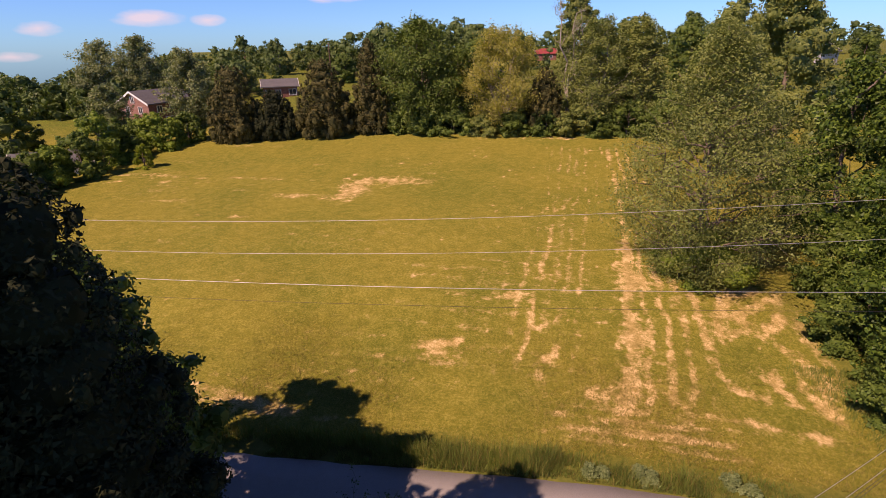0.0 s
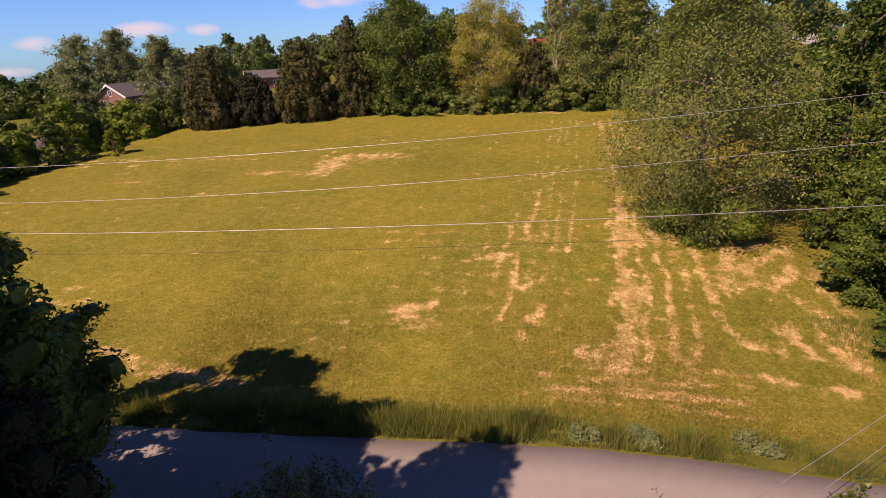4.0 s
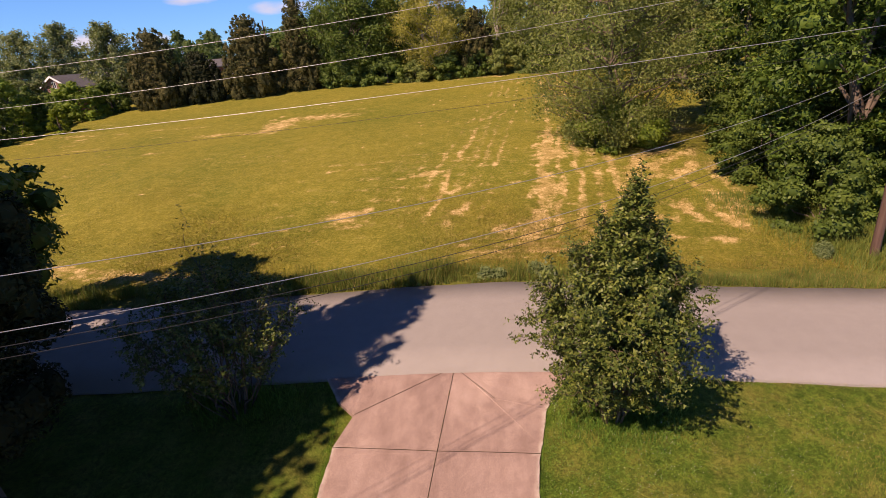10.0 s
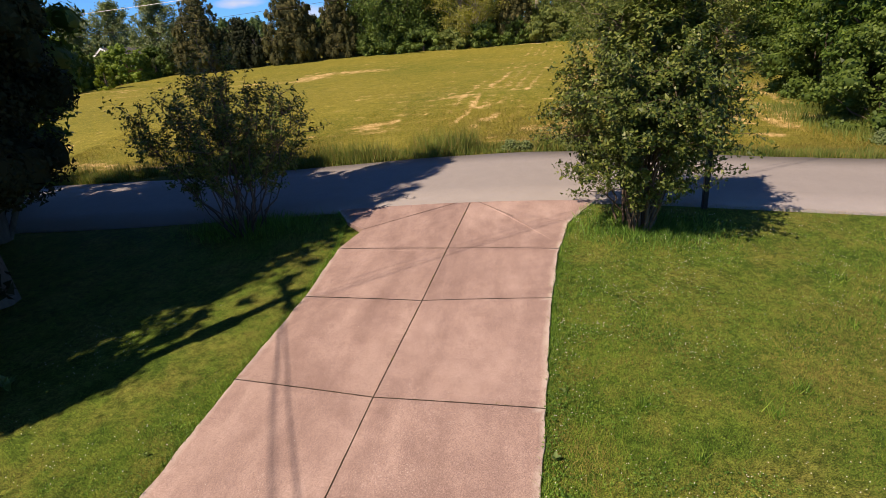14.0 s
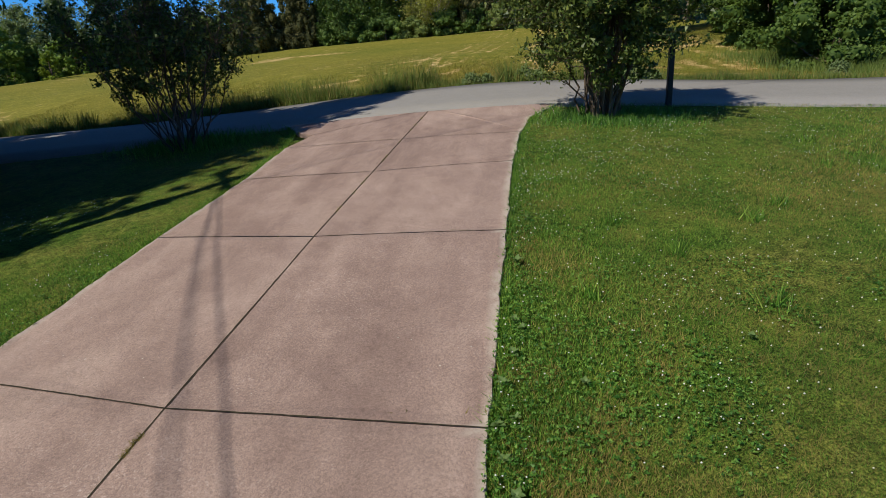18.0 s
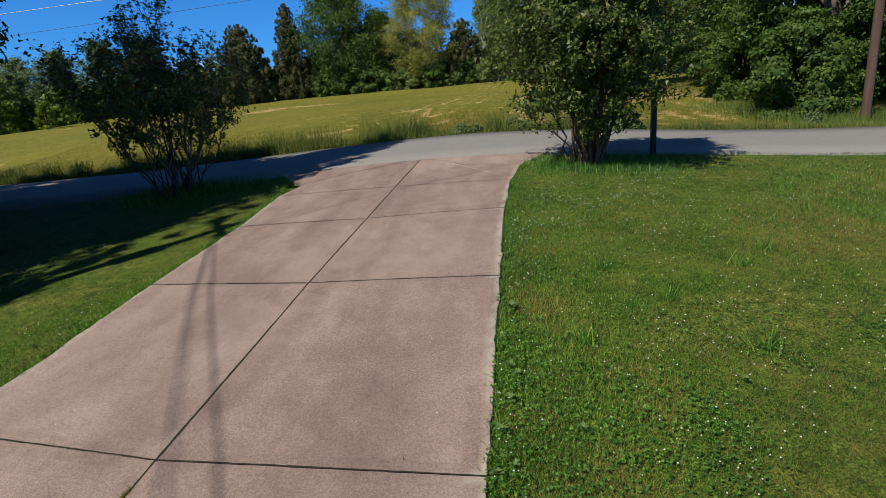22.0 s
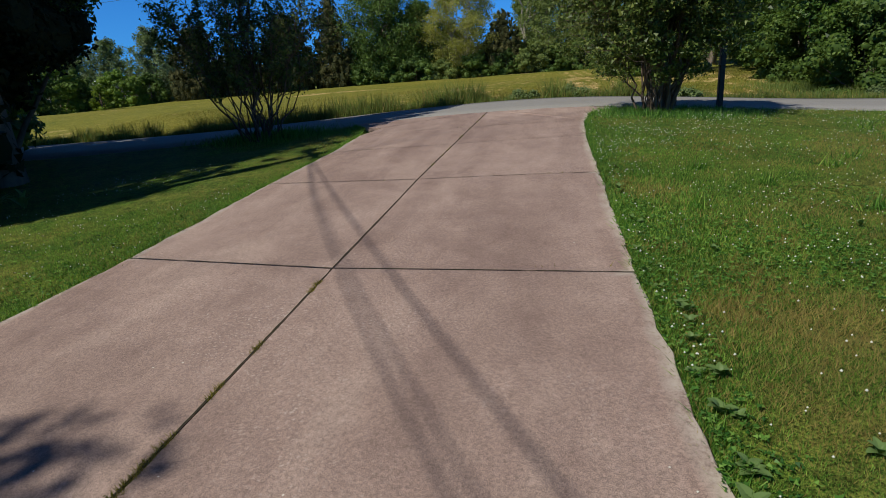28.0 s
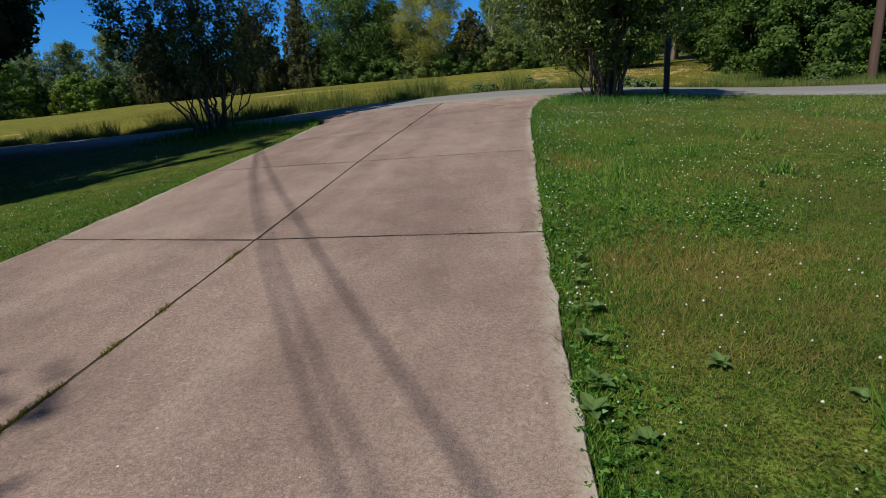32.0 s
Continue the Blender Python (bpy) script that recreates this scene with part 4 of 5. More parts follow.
cuts = [-24.0, -20.5, -17.0, -13.7, -10.4, -7.45, -4.95, -2.8]
SKEW_L, SKEW_R = {-10.4: 0.42, -7.45: 0.34, -4.95: 0.24, -2.8: 0.2}, {-10.4: -0.22, -7.45: -0.1, -4.95: 0.1, -2.8: -0.08}      # the cross joints run slightly askew
for y0, y1 in zip(cuts, cuts[1:]):
    yl0, yl1, yr0, yr1 = y0 + SKEW_L.get(y0, 0.3), y1 + SKEW_L.get(y1, 0.3), y0 + SKEW_R.get(y0, -0.15), y1 + SKEW_R.get(y1, -0.15)
    slab([((left_edge(yl0), yl0), 0), ((mid_joint(y0), y0), 0), ((mid_joint(y1), y1), 0), ((left_edge(yl1), yl1), 1)])
    slab([((mid_joint(y0), y0), 0), ((right_edge(yr0), yr0), 1), ((right_edge(yr1), yr1), 0), ((mid_joint(y1), y1), 0)], 0.003)
# the flared apron, cut along two slanting joints
ya = -2.8
slab([((left_edge(ya + 0.2), ya + 0.2), 0), ((mid_joint(ya), ya), 0), ((0.0, -0.05), 0), ((-0.34, -0.05), 0), ((-2.55, -1.55), 0)])
slab([((-2.55, -1.55), 0), ((-0.34, -0.05), 0), ((-3.7, -0.05), 1), ((-3.15, -1.0), 0)], 0.002)
slab([((mid_joint(ya), ya), 0), ((right_edge(ya - 0.08), ya - 0.08), 1), ((2.45, -1.5), 0), ((1.15, -1.1), 0), ((0.22, -0.05), 0), ((0.0, -0.05), 0)], 0.002)
slab([((1.15, -1.1), 0), ((2.45, -1.5), 1), ((3.2, -0.05), 0), ((0.22, -0.05), 0)], -0.002)
# dark soil shows in the joints
js, jf = [], []


def joint(a, b, w=0.012):
    a, b = np.array(a), np.array(b)
    d = (b - a) / np.linalg.norm(b - a)
    o = np.array([-d[1], d[0]]) * w / 2
    m = max(1, int(np.linalg.norm(b - a) / 0.07))
    wide = np.random.default_rng(int(abs(a[0] * 700 + a[1] * 900))).uniform(0.55, 1.35, (m + 1, 2))
    for i in range(m):
        p, q = a + (b - a) * i / m, a + (b - a) * (i + 1) / m
        n0 = len(js)
        for c in (p - o * wide[i, 0], q - o * wide[i + 1, 0], q + o * wide[i + 1, 1], p + o * wide[i, 1]):
            js.append((c[0], c[1], float(land(c[0], c[1])) + 0.037))
        jf.append((n0, n0 + 1, n0 + 2, n0 + 3))


for y0, y1 in zip(cuts, cuts[1:] + [-0.06]):
    joint((mid_joint(y0), y0), (mid_joint(y1), y1), 0.016)
    joint((left_edge(y0 + SKEW_L.get(y0, 0.3)), y0 + SKEW_L.get(y0, 0.3)), (mid_joint(y0), y0))
    joint((mid_joint(y0), y0), (right_edge(y0 + SKEW_R.get(y0, -0.15)), y0 + SKEW_R.get(y0, -0.15)))
joint((-2.55, -1.55), (-0.34, -0.05))
joint((1.15, -1.1), (0.22, -0.05))
under(new("joint_soil", mesh_of("joint_soil", js, jf, M_SOIL)), drive, "dark soil filling the joints")

# ---- trees and bushes near the drive ----
stem_bush("crape_myrtle", on_land(3.95, -1.6, -0.03), ((0.8, 0.9, 0), (1.3, 1.55, 0), (2.0, 2.0, 0), (2.9, 2.1, 0), (3.6, 1.6, 0.1), (4.4, 1.0, 0.2), (5.1, 0.5, 0.35), (6.2, 0.15, 0.4)), 11, "tall leafy crape myrtle with many bare stems beside the driveway", L_MYRTLE, 46, 1500, 84000, 0.078, 0.4)
stem_bush("crape_myrtle", on_land(-6.0, -1.05, -0.03), ((1.2, 0.8, 0), (1.8, 1.7, 0), (2.7, 2.3, 0), (3.4, 2.1, 0), (4.0, 1.4, 0), (4.6, 0.5, 0)), 12, "spreading crape myrtle standing in the cedar's shade", L_MYRTLE, 30, 760, 16000, 0.08, 0.45)
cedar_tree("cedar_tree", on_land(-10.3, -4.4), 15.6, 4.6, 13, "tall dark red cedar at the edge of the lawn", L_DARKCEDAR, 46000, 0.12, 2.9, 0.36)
broad_tree("maple_tree", on_land(-14.2, -0.8), 11.6, 7.4, 14, "high-crowned green maple beside the lawn cedar", L_DECID, 16000, 0.2, 0.24, 56)
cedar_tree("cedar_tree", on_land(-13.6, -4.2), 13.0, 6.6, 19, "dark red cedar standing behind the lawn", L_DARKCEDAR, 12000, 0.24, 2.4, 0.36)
# three cedars added left of the view, sized for the shade they throw
cedar_tree("cedar_tree", on_land(-11.9, -6.9), 18.0, 6.7, 18, "dark red cedar added out of view to shade the lawn", L_DARKCEDAR, 15000, 0.24, 0.5, 0.36)
cedar_tree("cedar_tree", on_land(-12.6, -10.5), 15.0, 6.9, 15, "dark red cedar added out of view to shade the lawn", L_DARKCEDAR, 16000, 0.24, 0.5, 0.30)
cedar_tree("cedar_tree", on_land(-18.0, -14.0), 13.0, 7.0, 20, "dark red cedar added out of view to shade the lawn", L_DARKCEDAR, 8000, 0.28, 0.3, 0.30)
broad_tree("maple_tree", on_land(-18.0, 0.6), 13.0, 7.2, 16, "leafy green maple beyond the lawn", L_DECID, 12000, 0.24, 0.06, 48)
broad_tree("maple_tree", on_land(-20.0, -7.0), 14.0, 9.0, 30, "leafy green maple behind the row of cedars", L_DECID, 6000, 0.34, 0.04, 40)
broad_tree("yard_tree", on_land(-8.02, -20.55), 10.5, 6.5, 17, "leafy yard tree that shades the foot of the driveway", L_DECID, 8000, 0.2, 0.25, 40, core=0, ragged=0.5, keep=0.2)

# ---- trees on the field and along its east side ----
airy_tree("field_tree", on_land(9.1, 23.8), 15.8, 11.4, (0.5, 0.78, 0.92, 1.0, 0.94, 0.8, 0.6, 0.4, 0.24, 0.08), 21, "airy olive-green tree with branches to the ground at the field's edge", L_OLIVE, 84000, 0.125, 84, 0.05, spread=0.4)
broad_tree("hedge_bush", on_land(9.4, 23.3), 3.2, 5.4, 79, "bright undergrowth round the foot of the field tree", L_BRIGHT, 10000, 0.15, -0.03, 34, category="bush", limbs=8)
broad_tree("hedge_tree", on_land(19.0, 15.2), 14.0, 9.5, 22, "dense green tree leafed down to the grass", L_HEDGE, 26000, 0.2, 0.0, 64, core=0.42, keep=0.4, ragged=0.2)
broad_tree("hedge_tree", on_land(21.2, 23.5), 14.0, 9.0, 23, "dense green tree in the east hedge", L_HEDGE, 16000, 0.23, 0.0, 54, core=0.45, keep=0.4, ragged=0.2)
broad_tree("hedge_tree", on_land(24.5, 12.5), 14.0, 9.0, 24, "dense green tree at the road end of the hedge", L_HEDGE, 12000, 0.26, 0.0, 44)
broad_tree("hedge_tree", on_land(21.0, 31.5), 13.0, 8.5, 25, "leafy tree in the east hedge", L_HEDGE, 9000, 0.28, 0.0, 40, core=0.45, keep=0.4)
broad_tree("hedge_tree", on_land(21.6, 47.0), 20.0, 10.0, 26, "tall grey-green tree in the east hedge", L_OLIVE, 14000, 0.28, 0.05, 50)
broad_tree("hedge_tree", on_land(30.0, 22.0), 13.0, 11.0, 27, "dense green tree behind the hedge", L_HEDGE, 8000, 0.34, 0.02, 36)
broad_tree("hedge_bush", on_land(16.4, 12.2), 4.2, 5.0, 28, "low green bush at the foot of the hedge", L_DECID, 11000, 0.15, -0.02, 36, category="bush", limbs=8)
broad_tree("hedge_bush", on_land(16.1, 17.0), 4.6, 4.6, 29, "low green bush at the foot of the hedge", L_DECID, 9000, 0.15, -0.02, 36, category="bush", limbs=8)
broad_tree("hedge_bush", on_land(17.4, 21.4), 4.6, 4.6, 48, "low bushy growth below the hedge", L_DECID, 6000, 0.2, -0.02, 30, category="bush", limbs=8)

# ---- far side of the field ----
G = "trees along the top of the field"


ROUND = (0.5, 0.82, 0.98, 1.0, 0.98, 0.9, 0.74, 0.48, 0.15)      # half-widths of a full rounded crown


def rise(x, y, top):
    return top - float(land(x, y))


airy_tree("broad_tree", on_land(-97.6, 97.0), rise(-97.6, 97, 18.6), 12.0, ROUND, 31, "tall grey-green tree with a loose top", L_SILVER, 20000, 0.38, 54, 0.12, M_BARK, 0.6, G, 1)
airy_tree("broad_tree", on_land(-88.4, 98.0), rise(-88.4, 98, 19.6), 9.6, ROUND, 49, "tall grey-green tree with a spreading top", L_SILVER, 20000, 0.38, 54, 0.15, M_BARK, 0.6, G, 1)
airy_tree("broad_tree", on_land(-69.0, 64.5), rise(-69, 64, 11.6), 6.2, ROUND, 30, "round silvery tree below taller ones", L_SILVER, 12000, 0.3, 44, 0.03, M_BARK, 0.6, G, 1)
airy_tree("broad_tree", on_land(-61.2, 74.4), rise(-61, 74, 16.7), 7.8, ROUND, 32, "upright silvery tree beside the brick house", L_SILVER, 20000, 0.32, 60, 0.06, M_BARK, 0.6, G, 1)
cedar_tree("cedar_tree", on_land(-45.5, 61.6), 10.4, 7.4, 33, "brownish red cedar at the top of the field", L_CEDAR, 13000, 0.26, 0, 0.34, G)
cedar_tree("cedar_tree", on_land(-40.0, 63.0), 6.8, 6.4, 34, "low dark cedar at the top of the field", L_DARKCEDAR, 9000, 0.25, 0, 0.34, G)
cedar_tree("cedar_tree", on_land(-32.8, 64.6), 10.8, 8.0, 35, "broad brownish cedar at the top of the field", L_CEDAR, 14000, 0.26, 0, 0.37, G)
cedar_tree("cedar_tree", on_land(-26.1, 66.5), 13.2, 6.0, 36, "tall slim cedar among leafy trees", L_CEDAR, 11000, 0.26, 0, 0.5, G)
airy_tree("broad_tree", on_land(-19.0, 69.5), 15.6, 13.0, ROUND, 37, "large round green tree at the top of the field", L_DECID, 42000, 0.3, 84, 0.06, M_BARK, 0.6, G, 1)
airy_tree("broad_tree", on_land(-13.2, 70.5), 11.5, 8.0, ROUND, 38, "green tree between a maple and a willow", L_DECID, 18000, 0.3, 50, 0.05, M_BARK, 0.6, G, 1)
airy_tree("willow_tree", on_land(-6.8, 68.5), 14.6, 11.6, (0.5, 0.9, 1.0, 1.0, 0.96, 0.88, 0.72, 0.5, 0.2), 39, "rounded yellow-green tree with pale branching trunks", L_WILLOW, 34000, 0.24, 60, 0.16, M_PALEBARK, 0.7, G, 3)
cedar_tree("cedar_tree", on_land(-0.6, 68.0), 9.0, 6.6, 40, "dark brown cedar between pale trees", L_CEDAR, 9000, 0.26, 0, 0.5, G)
airy_tree("broad_tree", on_land(6.6, 69.5), 15.0, 9.6, (0.6, 0.9, 1.0, 0.98, 0.9, 0.8, 0.62, 0.42, 0.2), 41, "light green loose-leaved tree with pale trunks", L_OLIVE, 30000, 0.24, 56, 0.12, M_PALEBARK, 0.7, G, 2)
airy_tree("broad_tree", on_land(12.6, 72), 15.0, 9.0, ROUND, 42, "leafy tree behind the field corner", L_OLIVE, 22000, 0.3, 54, 0.05, M_BARK, 0.6, G, 1)
broad_tree("broad_tree", on_land(5.0, 90), 18.0, 9.5, 47, "tall tree that rises behind the dead one", L_OLIVE, 9000, 0.33, 0.05, 44, group=G)


def bare_tree(place, h, seed):
    """A dead trunk that forks into thin bare limbs."""
    rng = np.random.default_rng(seed)
    t = thing("dead_tree", place, "dead bare tree with pale forked limbs", "tree", G)
    paths = []
    for tip in ((-1.9, 0, h), (0.4, 0.4, h * 0.93), (1.3, -0.3, h * 0.8)):
        sp = bent((0, 0, -0.3), tip, rng, 0.03, 8)
        sp[:3, :2] *= 0.4
        paths.append((sp, np.linspace(0.24, 0.04, 8)))
        for j in range(10):
            a = sp[rng.integers(3, 8)]
            e = a + unit(1, rng)[0] * rng.uniform(0.8, 2.4) + np.array([0, 0, 0.7])
            q = bent(a, e, rng, 0.07, 5)
            paths.append((q, np.linspace(0.06, 0.015, 5)))
            for _ in range(3):
                paths.append((bent(q[3], q[3] + unit(1, rng)[0] * 0.8 + np.array([0, 0, 0.3]), rng, 0.05, 4), np.linspace(0.025, 0.01, 4)))
    v, f = tubes(paths, 5)
    plant_mesh(t, "trunk", v, f, M_PALEBARK)
    p = np.concatenate([q for q, _ in paths[4:]])
    p = np.repeat(p, 4, 0) + rng.normal(0, 0.25, (len(p) * 4, 3))
    v, f = leaf_quads(p, unit(len(p), rng), 0.16, rng, 0.5)
    plant_mesh(t, "foliage", v, f, L_OLIVE)


bare_tree(on_land(2.9, 70.2), 17.0, 43)

G2 = "bushes along the field"
k = 0
for x, y, h, w, m in ((-13.5, 65.8, 3.2, 5.4, L_DECID), (-9.0, 65.6, 2.6, 5.0, L_OLIVE), (-4.6, 65.9, 3.2, 5.4, L_DECID), (-0.2, 65.6, 3.4, 5.0, L_DECID), (3.4, 65.9, 4.2, 5.6, L_OLIVE), (7.2, 66.0, 3.8, 5.2, L_DECID), (11.0, 66.2, 4.6, 5.8, L_DECID), (15.5, 62, 6.5, 7, L_DECID), (18.0, 54, 7.0, 7.0, L_OLIVE),
                      (-18.0, 66.0, 3.2, 5.0, L_DECID), (-22.4, 66.4, 3.0, 4.2, L_DECID), (-29.6, 67.4, 3.0, 3.2, L_DECID), (-36.6, 66.8, 2.2, 3.0, L_DECID), (-55.0, 56.5, 5.0, 6.4, L_BRIGHT), (-52.9, 60.4, 4.2, 4.6, L_DECID), (-56.6, 47.5, 6.8, 6.0, L_BRIGHT), (-54.9, 42.5, 5.2, 5.6, L_DECID), (-56.2, 39.0, 4.6, 5.2, L_BRIGHT), (-56.4, 36.5, 4.2, 5.2, L_DECID),
                      (-57.2, 51.5, 5.2, 6.0, L_DECID), (-60.5, 60.5, 4.6, 6.0, L_DECID), (-62.0, 53.5, 6.4, 7.0, L_DECID), (-56.5, 32.5, 5.6, 6.6, L_DECID), (-55.0, 27.0, 6.5, 8.0, L_DECID), (-50.5, 20.5, 7.0, 8.5, L_DECID), (-46.0, 14.0, 7.0, 8.0, L_DECID)):
    k += 1
    broad_tree("hedge_bush" if h < 6 else "hedge_tree", on_land(x, y), h, w, 50 + k, "green bushy growth at the field's edge" if h < 6 else "low leafy hedge tree at the field's edge", m, 3000, 0.25, -0.03, 30, group=G2, category="bush" if h < 6 else "tree", limbs=5)
broad_tree("sapling", on_land(-50.0, 46.6), 3.0, 2.5, 80, "small bright sapling alone in the grass", L_SAP, 1600, 0.2, 0.0, 18, category="tree", limbs=6)


def woods(name, line, y0, y1, count, seed, n, leaf, label):
    """A stretch of far wood, too many trees to count."""
    rng = np.random.default_rng(seed)
    lobes = []
    x0, x1 = line[0][0], line[-1][0]
    for i in range(count):
        x, y = x0 + (x1 - x0) * (i + rng.uniform(0, 1)) / count, rng.uniform(y0, y1)
        h = float(np.interp(x, [q[0] for q in line], [q[1] for q in line])) * rng.uniform(0.72, 1.06)
        w = h * rng.uniform(0.7, 1.05)
        L = crown_lobes(h, w, rng, 0.0, 12)
        L[:, :3] += np.array([x, y, float(land(x, y))])
        L[:, 3:] *= 1.25
        lobes.append(L)
    lobes = np.concatenate(lobes)
    area = lobes[:, 3] * lobes[:, 5]
    pick = rng.choice(len(lobes), n, p=area / area.sum())
    d = unit(n, rng)
    p = lobes[pick, :3] + d * lobes[pick, 3:] * (1 - np.abs(rng.normal(0, 0.12, n)))[:, None]
    nr = d + rng.normal(0, 0.35, d.shape)
    nr /= np.linalg.norm(nr, axis=1)[:, None]
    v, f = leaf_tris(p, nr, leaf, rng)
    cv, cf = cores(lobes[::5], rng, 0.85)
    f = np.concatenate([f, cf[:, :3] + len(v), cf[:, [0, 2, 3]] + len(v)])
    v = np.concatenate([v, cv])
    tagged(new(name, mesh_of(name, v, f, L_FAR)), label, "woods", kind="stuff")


woods("far_woods", ((-230, 7.0), (-120, 8.5), (-88, 9.0)), 86, 112, 70, 91, 28000, 0.8, "green woods on the far slope")
woods("far_woods", ((-110, 8.0), (-84, 8.5), (-66, 7.0)), 108, 122, 22, 98, 16000, 0.55, "green woods behind the brick house")
woods("far_woods", ((-200, 7.5), (-136, 7.8), (-95, 9.0), (-70, 12.0), (-50, 15.5), (-30, 15.5), (0, 12)), 168, 188, 100, 92, 46000, 0.85, "long wooded ridge behind the houses")
woods("far_woods", ((0, 13), (34, 17), (46, 16), (54, 10.5), (63, 10.5), (70, 18.5), (80, 15), (125, 14), (150, 12), (240, 13)), 255, 280, 64, 93, 34000, 1.25, "wooded skyline beyond the field")
woods("far_woods", ((36, 6.5), (80, 6.5)), 22, 100, 34, 94, 16000, 0.8, "deep green woods east of the field")
woods("far_woods", ((-130, 9.5), (-72, 9.5)), 12, 58, 34, 95, 16000, 0.8, "green woods west of the field")
woods("thicket", ((-31, 4.5), (-15, 4.0), (8, 3.6), (26, 8)), 73, 80, 32, 96, 20000, 0.36, "tangled green thicket behind the field trees")
woods("thicket", ((-112, 7.0), (-82, 6.0)), 88, 96, 18, 97, 12000, 0.5, "green thicket beside the brick house")
G3 = "trees scattered behind the field"
k = 0
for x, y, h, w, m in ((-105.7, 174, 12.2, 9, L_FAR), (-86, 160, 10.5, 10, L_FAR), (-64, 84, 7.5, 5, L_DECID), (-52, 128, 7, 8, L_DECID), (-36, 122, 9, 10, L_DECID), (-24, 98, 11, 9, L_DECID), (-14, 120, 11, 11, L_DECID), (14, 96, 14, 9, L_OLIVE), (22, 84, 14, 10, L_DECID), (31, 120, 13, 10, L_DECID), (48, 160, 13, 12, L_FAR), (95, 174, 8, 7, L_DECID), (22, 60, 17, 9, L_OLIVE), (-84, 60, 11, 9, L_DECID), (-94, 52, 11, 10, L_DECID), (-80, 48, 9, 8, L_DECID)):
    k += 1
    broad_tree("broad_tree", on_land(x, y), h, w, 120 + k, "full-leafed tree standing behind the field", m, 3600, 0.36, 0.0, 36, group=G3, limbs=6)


# ---- houses ----
def house(place, turn, length, depth, wall_h, roof_h, label, wall_m, roof_m, windows, gable_m=None):
    h = thing("house", place, label, "house", turn=turn)
    bm = bmesh.new()
    box(bm, -length / 2, -depth / 2, -1.5, length / 2, depth / 2, wall_h)
    part("wall", bm, wall_m, h)
    o = 0.45
    bm = bmesh.new()
    pr = [(-depth / 2 - o, wall_h - 0.1), (0, wall_h + roof_h), (depth / 2 + o, wall_h - 0.1), (depth / 2 + o, wall_h + 0.12), (0, wall_h + roof_h + 0.22), (-depth / 2 - o, wall_h + 0.12)]
    prism(bm, pr, -length / 2 - o, length / 2 + o)
    bmesh.ops.rotate(bm, verts=bm.verts[:], cent=(0, 0, 0), matrix=Matrix.Rotation(radians(-90), 3, "Z"))
    roof = part("roof", bm, roof_m, h)
    for s in (-1, 1):
        bm = bmesh.new()
        prism(bm, [(-depth / 2, wall_h), (depth / 2, wall_h), (0, wall_h + roof_h)], -0.1, 0.1)
        bmesh.ops.rotate(bm, verts=bm.verts[:], cent=(0, 0, 0), matrix=Matrix.Rotation(radians(-90), 3, "Z"))
        bmesh.ops.translate(bm, verts=bm.verts[:], vec=(s * (length / 2 - 0.1), 0, 0))
        part("gable", bm, gable_m or wall_m, h)
        for q in (-1, 1):
            bm = bmesh.new()
            a, b = (q * (depth / 2 + o), wall_h - 0.1), (0, wall_h + roof_h)
            prism(bm, [(a[0], a[1] - 0.16), a, (a[0], a[1] + 0.24), (0, b[1] + 0.24), (0, b[1] - 0.12)], -0.03, 0.03)
            bmesh.ops.rotate(bm, verts=bm.verts[:], cent=(0, 0, 0), matrix=Matrix.Rotation(radians(-90), 3, "Z"))
            bmesh.ops.translate(bm, verts=bm.verts[:], vec=(s * (length / 2 + o + 0.03), 0, 0))
            part("bargeboard", bm, M_WHITE, roof)
    for side, u, z, w, hh in windows:
        win = new("window")
        win.parent = h
        bm, bg = bmesh.new(), bmesh.new()
        for a, b in (((-w / 2 - 0.09, -0.09), (w / 2 + 0.09, 0.0)), ((-w / 2 - 0.09, hh), (w / 2 + 0.09, hh + 0.09)), ((-w / 2 - 0.09, 0), (-w / 2, hh)), ((w / 2, 0), (w / 2 + 0.09, hh)), ((-0.025, 0), (0.025, hh))):
            box(bm, a[0], -0.07, a[1], b[0], 0.02, b[1])
        box(bg, -w / 2, -0.03, 0, w / 2, 0.0, hh)
        part("window_frame", bm, M_WHITE, win)
        part("pane", bg, M_GLASS, win)
        if side == "front":
            win.matrix_basis = pose(u, -depth / 2, z)
        elif side == "back":
            win.matrix_basis = pose(u, depth / 2, z, 0, 0, 180)
        else:
            win.matrix_basis = pose(length / 2, u, z, 0, 0, 90)
    return h


house((-76.6, 85.6, 2.7), -100, 11.0, 7.4, 4.4, 2.2, "two-storey red brick house with a grey shingle roof", M_BRICK, M_ROOF,
      [("side", -1.6, 2.7, 0.9, 1.2), ("side", 1.6, 2.7, 0.9, 1.2), ("side", 0, 4.7, 0.8, 1.0), ("side", -1.6, 0.4, 0.9, 1.2), ("side", 1.6, 0.4, 0.9, 1.2), ("back", -3, 2.7, 1.1, 1.2), ("back", 0, 2.7, 1.1, 1.2), ("back", 3, 2.7, 1.1, 1.2), ("back", 1, 0.2, 1.8, 1.5)])
house(on_land(-60.2, 106.5, -0.5), 28, 7.4, 6.6, 2.8, 1.4, "low red brick house with a grey roof behind cedars", M_BRICK, M_ROOF,
      [("front", -2.6, 1.0, 1.1, 1.2), ("front", -0.5, 0.1, 1.0, 2.0), ("front", 2.6, 1.0, 1.5, 1.2), ("side", 0, 1.0, 1.1, 1.2)])
